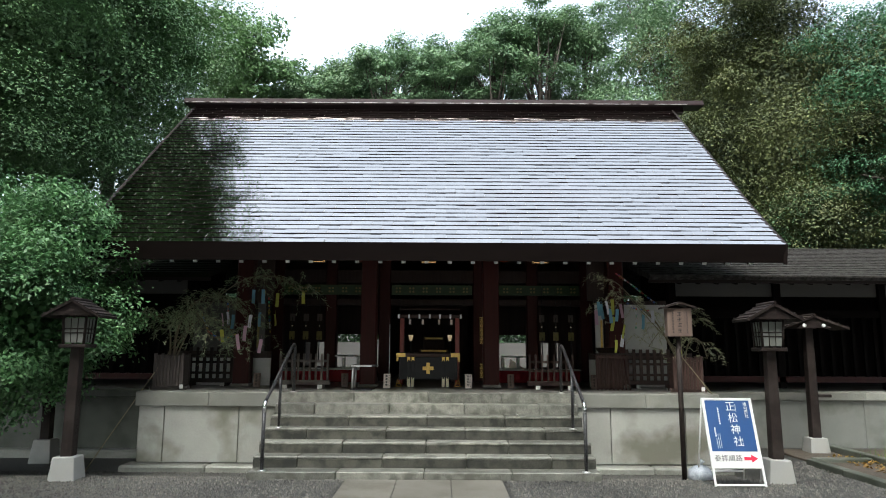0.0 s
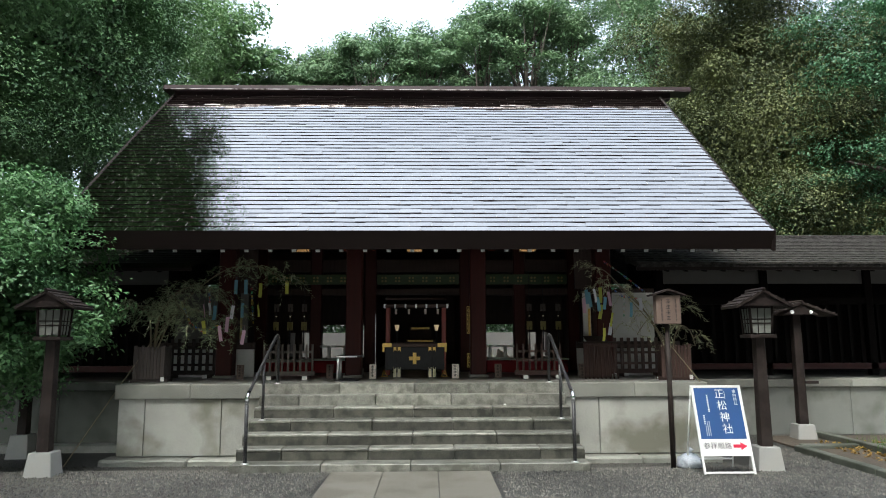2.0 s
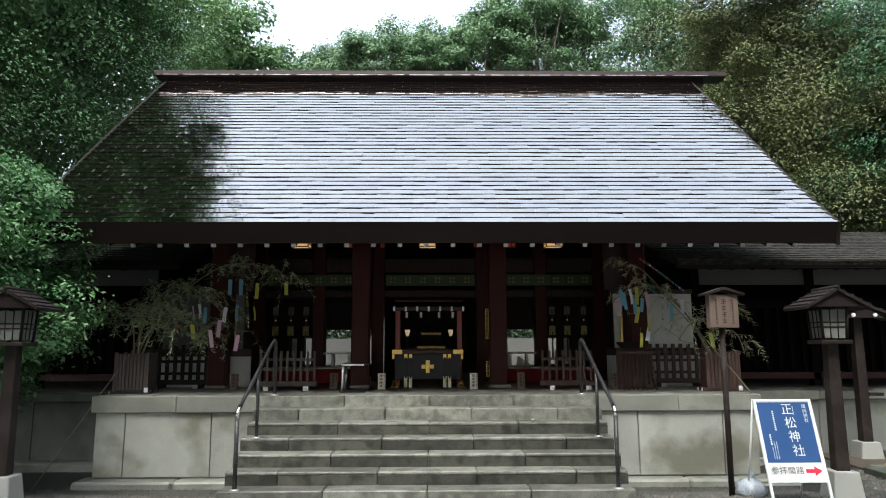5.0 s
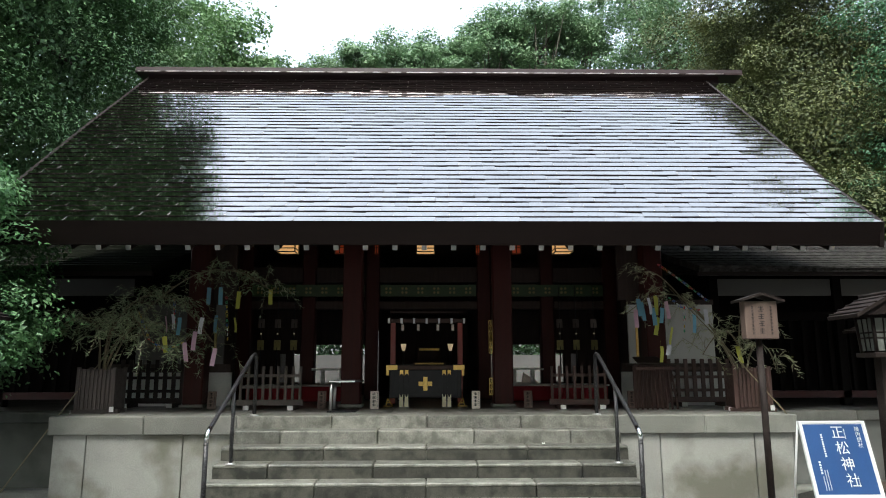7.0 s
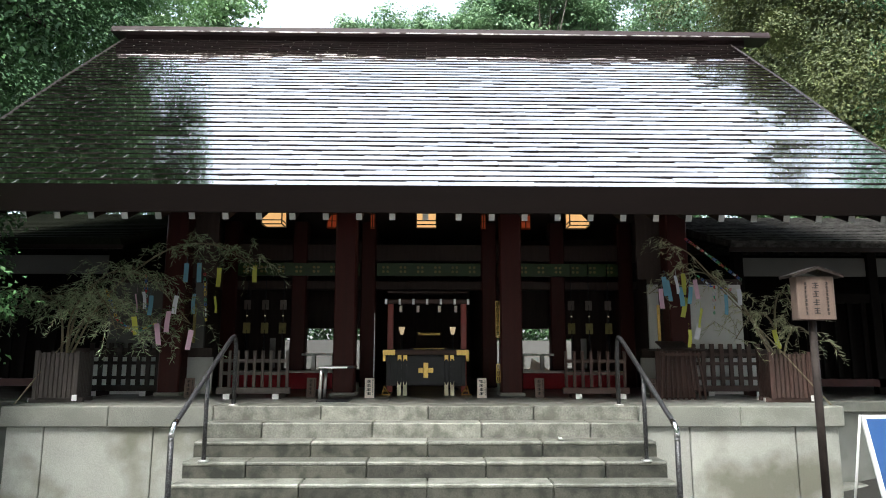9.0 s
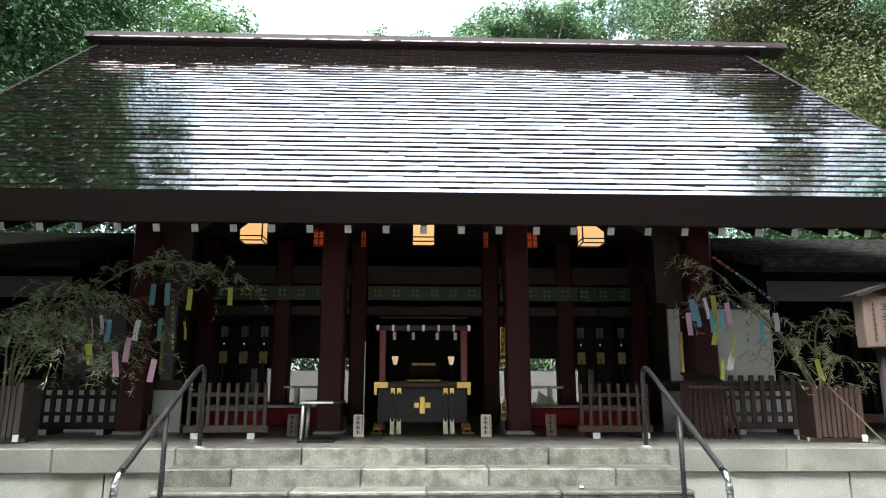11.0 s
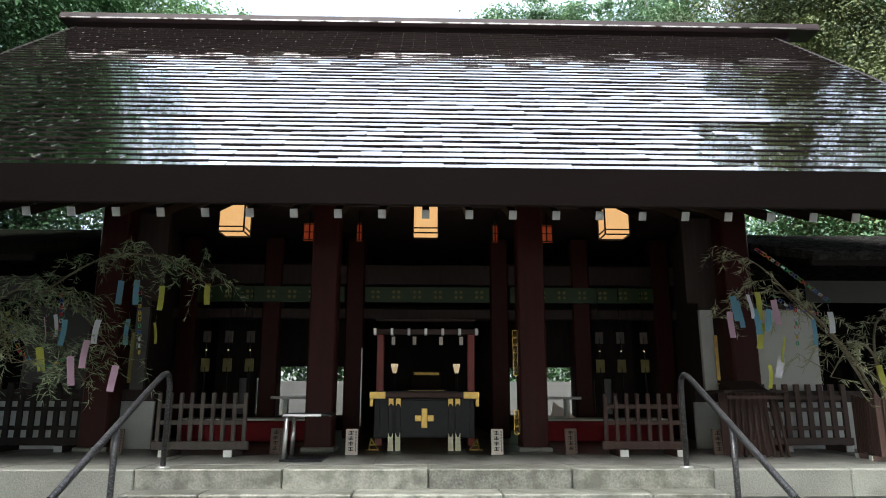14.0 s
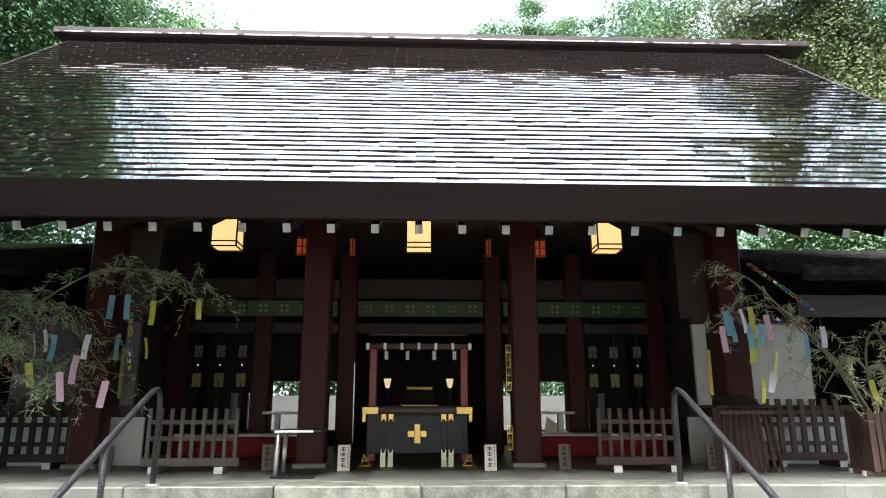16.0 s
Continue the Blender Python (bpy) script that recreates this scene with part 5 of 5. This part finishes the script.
def openwork(x, y, z0, z1, wide=0.05):
    """A pierced gilt plate: two thin stiles, end bars and crossed links between them."""
    bm = bmesh.new()
    for sx in (-1, 1):
        box(bm, x + sx * wide / 2 - 0.004, x + sx * wide / 2 + 0.004, y - 0.006, y, z0, z1, 0.001)
    n = max(2, round((z1 - z0) / 0.085))
    for k in range(n + 1):
        z = z0 + (z1 - z0) * k / n
        box(bm, x - wide / 2, x + wide / 2, y - 0.008, y - 0.001, z - 0.006, z + 0.006, 0.001)
        if k < n:
            h = (z1 - z0) / n
            for sx in (-1, 1):
                tube(bm, [(x - sx * wide * 0.45, y - 0.004, z), (x + sx * wide * 0.15, y - 0.005, z + h * 0.5), (x - sx * wide * 0.1, y - 0.004, z + h)], 0.005, 5)
    return bm


for z0, z1 in ((1.84, 2.34), (1.21, 1.46)):
    part("gilt_plate", openwork(0.985, 12.93, z0, z1), GOLD, hall, "pierced gilt metal plate on the column")

# ---- slatted stand with writing desk top ----
w = thing("writing_stand", pose(3.30, 12.35, TOP), "dark slatted stand with a sloping desk top", "stand")
for i in range(9):
    x = -0.26 + i * 0.065
    bm = bmesh.new()
    tube(bm, [(x * 1.12, -0.16 + 0.0 * i, 0.0), (x * 0.9, -0.10, 0.62)], 0.017, 5)
    part("slat", bm, SLAT, w)
for z in (0.12, 0.56):
    part("rail", bm_box(-0.27, 0.27, -0.13, -0.10, z, z + 0.035), SLAT, w)
part("back_board", bm_box(-0.25, 0.25, 0.10, 0.13, 0.0, 0.62), SLAT, w)
part("desk_top", bm_box(-0.33, 0.33, -0.2, 0.2, 0.62, 0.65, 0.006), WOOD, w)
bm = bmesh.new()
prism(bm, [(-0.2, 0.65), (0.1, 0.75), (0.1, 0.73), (-0.2, 0.63)], -0.25, 0.12)
part("sloping_lid", bm, WOOD, w)

# ---- kerbed garden bed ----
bed = thing("garden_bed", pose(0, 0, 0), "kerbed garden bed with fallen leaves and grass", "garden bed", kind="structure")
part("soil", bm_box(6.03, 14, 7.0, 12.2, -0.25, 0.03), SOIL, bed)
kerbs = [(5.88, 6.03, 7.0 + k * 0.95, 7.944 + k * 0.95, -0.25, 0.09) for k in range(4)] + [(6.04 + k * 0.95, 6.984 + k * 0.95, 10.8, 10.95, -0.25, 0.09) for k in range(2)]
kerbs += [(6.92, 7.06, 9.2 + k * 0.95, 10.144 + k * 0.95, -0.25, 0.13) for k in range(3)]
pieces("kerb_stone", bed, MOSSSHADE, kerbs, 0.012, "kerb_stone")
rng = np.random.default_rng(77)
n = 2600
c = np.stack((rng.uniform(6.45, 11, n), rng.uniform(7.2, 11.45, n), rng.uniform(0.035, 0.06, n)), 1)
tagged(quads("fallen_leaves", leaves(rng, c, np.tile((0, 0, 1.6), (n, 1)), 0.07, 0.045, 0), LEAF_DRY), "yellow and brown fallen leaves on the garden bed", "fallen leaves", kind="stuff")
n = 1500
c = np.stack((rng.uniform(6.9, 11, n), rng.normal(10.3, 0.5, n).clip(9.2, 11.4), np.full(n, 0.09)), 1)
a = np.stack((rng.normal(0, 0.35, n), rng.normal(0, 0.35, n), np.ones(n)), 1)
s = np.stack((rng.normal(size=n), rng.normal(size=n), np.zeros(n)), 1)
s /= np.linalg.norm(s, axis=1, keepdims=True)
hgt = rng.uniform(0.05, 0.17, (n, 1))
tagged(quads("grass", np.stack((c - s * 0.005 - (0, 0, 0.06), c + s * 0.005 - (0, 0, 0.06), c + a * hgt + s * 0.001, c + a * hgt - s * 0.001), 1), GRASS), "tufts of green grass on the garden bed", "grass", kind="stuff")

# ---- loose gravel on the forecourt ----
rng = np.random.default_rng(5)
n = 42000
px, py = rng.uniform(-7.5, 6.2, n), rng.uniform(6.6, 11.0, n)
keep = ~((np.abs(px) < 1.09) & (py < 9.4)) & ~((np.abs(px) < 2.42) & (py > 9.38)) & ~((np.abs(px) < 4.9) & (py > 10.95))
px, py = px[keep], py[keep]
n = len(px)
pz = np.array([ground_z(math.ceil(x), y) for x, y in zip(px, py)])
unit = np.array([(1, 0, -0.3), (-0.5, 0.87, -0.3), (-0.5, -0.87, -0.3), (0.1, 0.05, 0.8)])
size = rng.uniform(0.009, 0.026, (n, 1, 1)) * rng.uniform(0.6, 1.3, (n, 1, 3))
ang = rng.uniform(0, 6.3, n)
v = unit[None] * size
vx = v[..., 0] * np.cos(ang)[:, None] - v[..., 1] * np.sin(ang)[:, None]
vy = v[..., 0] * np.sin(ang)[:, None] + v[..., 1] * np.cos(ang)[:, None]
V = np.stack((vx + px[:, None], vy + py[:, None], v[..., 2] + pz[:, None] + 0.004), -1).reshape(-1, 3)
F = (np.array([(0, 1, 3), (1, 2, 3), (2, 0, 3)])[None] + (np.arange(n) * 4)[:, None, None]).reshape(-1, 3)
me = bpy.data.meshes.new("gravel")
me.vertices.add(len(V))
me.vertices.foreach_set("co", V.astype(np.float32).reshape(-1))
me.loops.add(3 * len(F))
me.loops.foreach_set("vertex_index", F.astype(np.int32).reshape(-1))
me.polygons.add(len(F))
me.polygons.foreach_set("loop_start", np.arange(len(F), dtype=np.int32) * 3)
me.polygons.foreach_set("loop_total", np.full(len(F), 3, dtype=np.int32))
me.update(calc_edges=True)
me.materials.append(PEBBLE)
tagged(new("gravel", me), "loose damp grey gravel stones on the forecourt", "gravel", kind="stuff")

# a pale fallen leaf on the steps
rng = np.random.default_rng(3)
scrap = thing("fallen_leaf", pose(1.40, 10.68, 0.722), "pale fallen leaf lying on a stone step", "leaf")
quads("blade", leaves(rng, np.zeros((2, 3)) + (0, 0, 0.004), np.tile((0, 0, 4.0), (2, 1)), 0.07, 0.05, 0), WHITE, scrap)
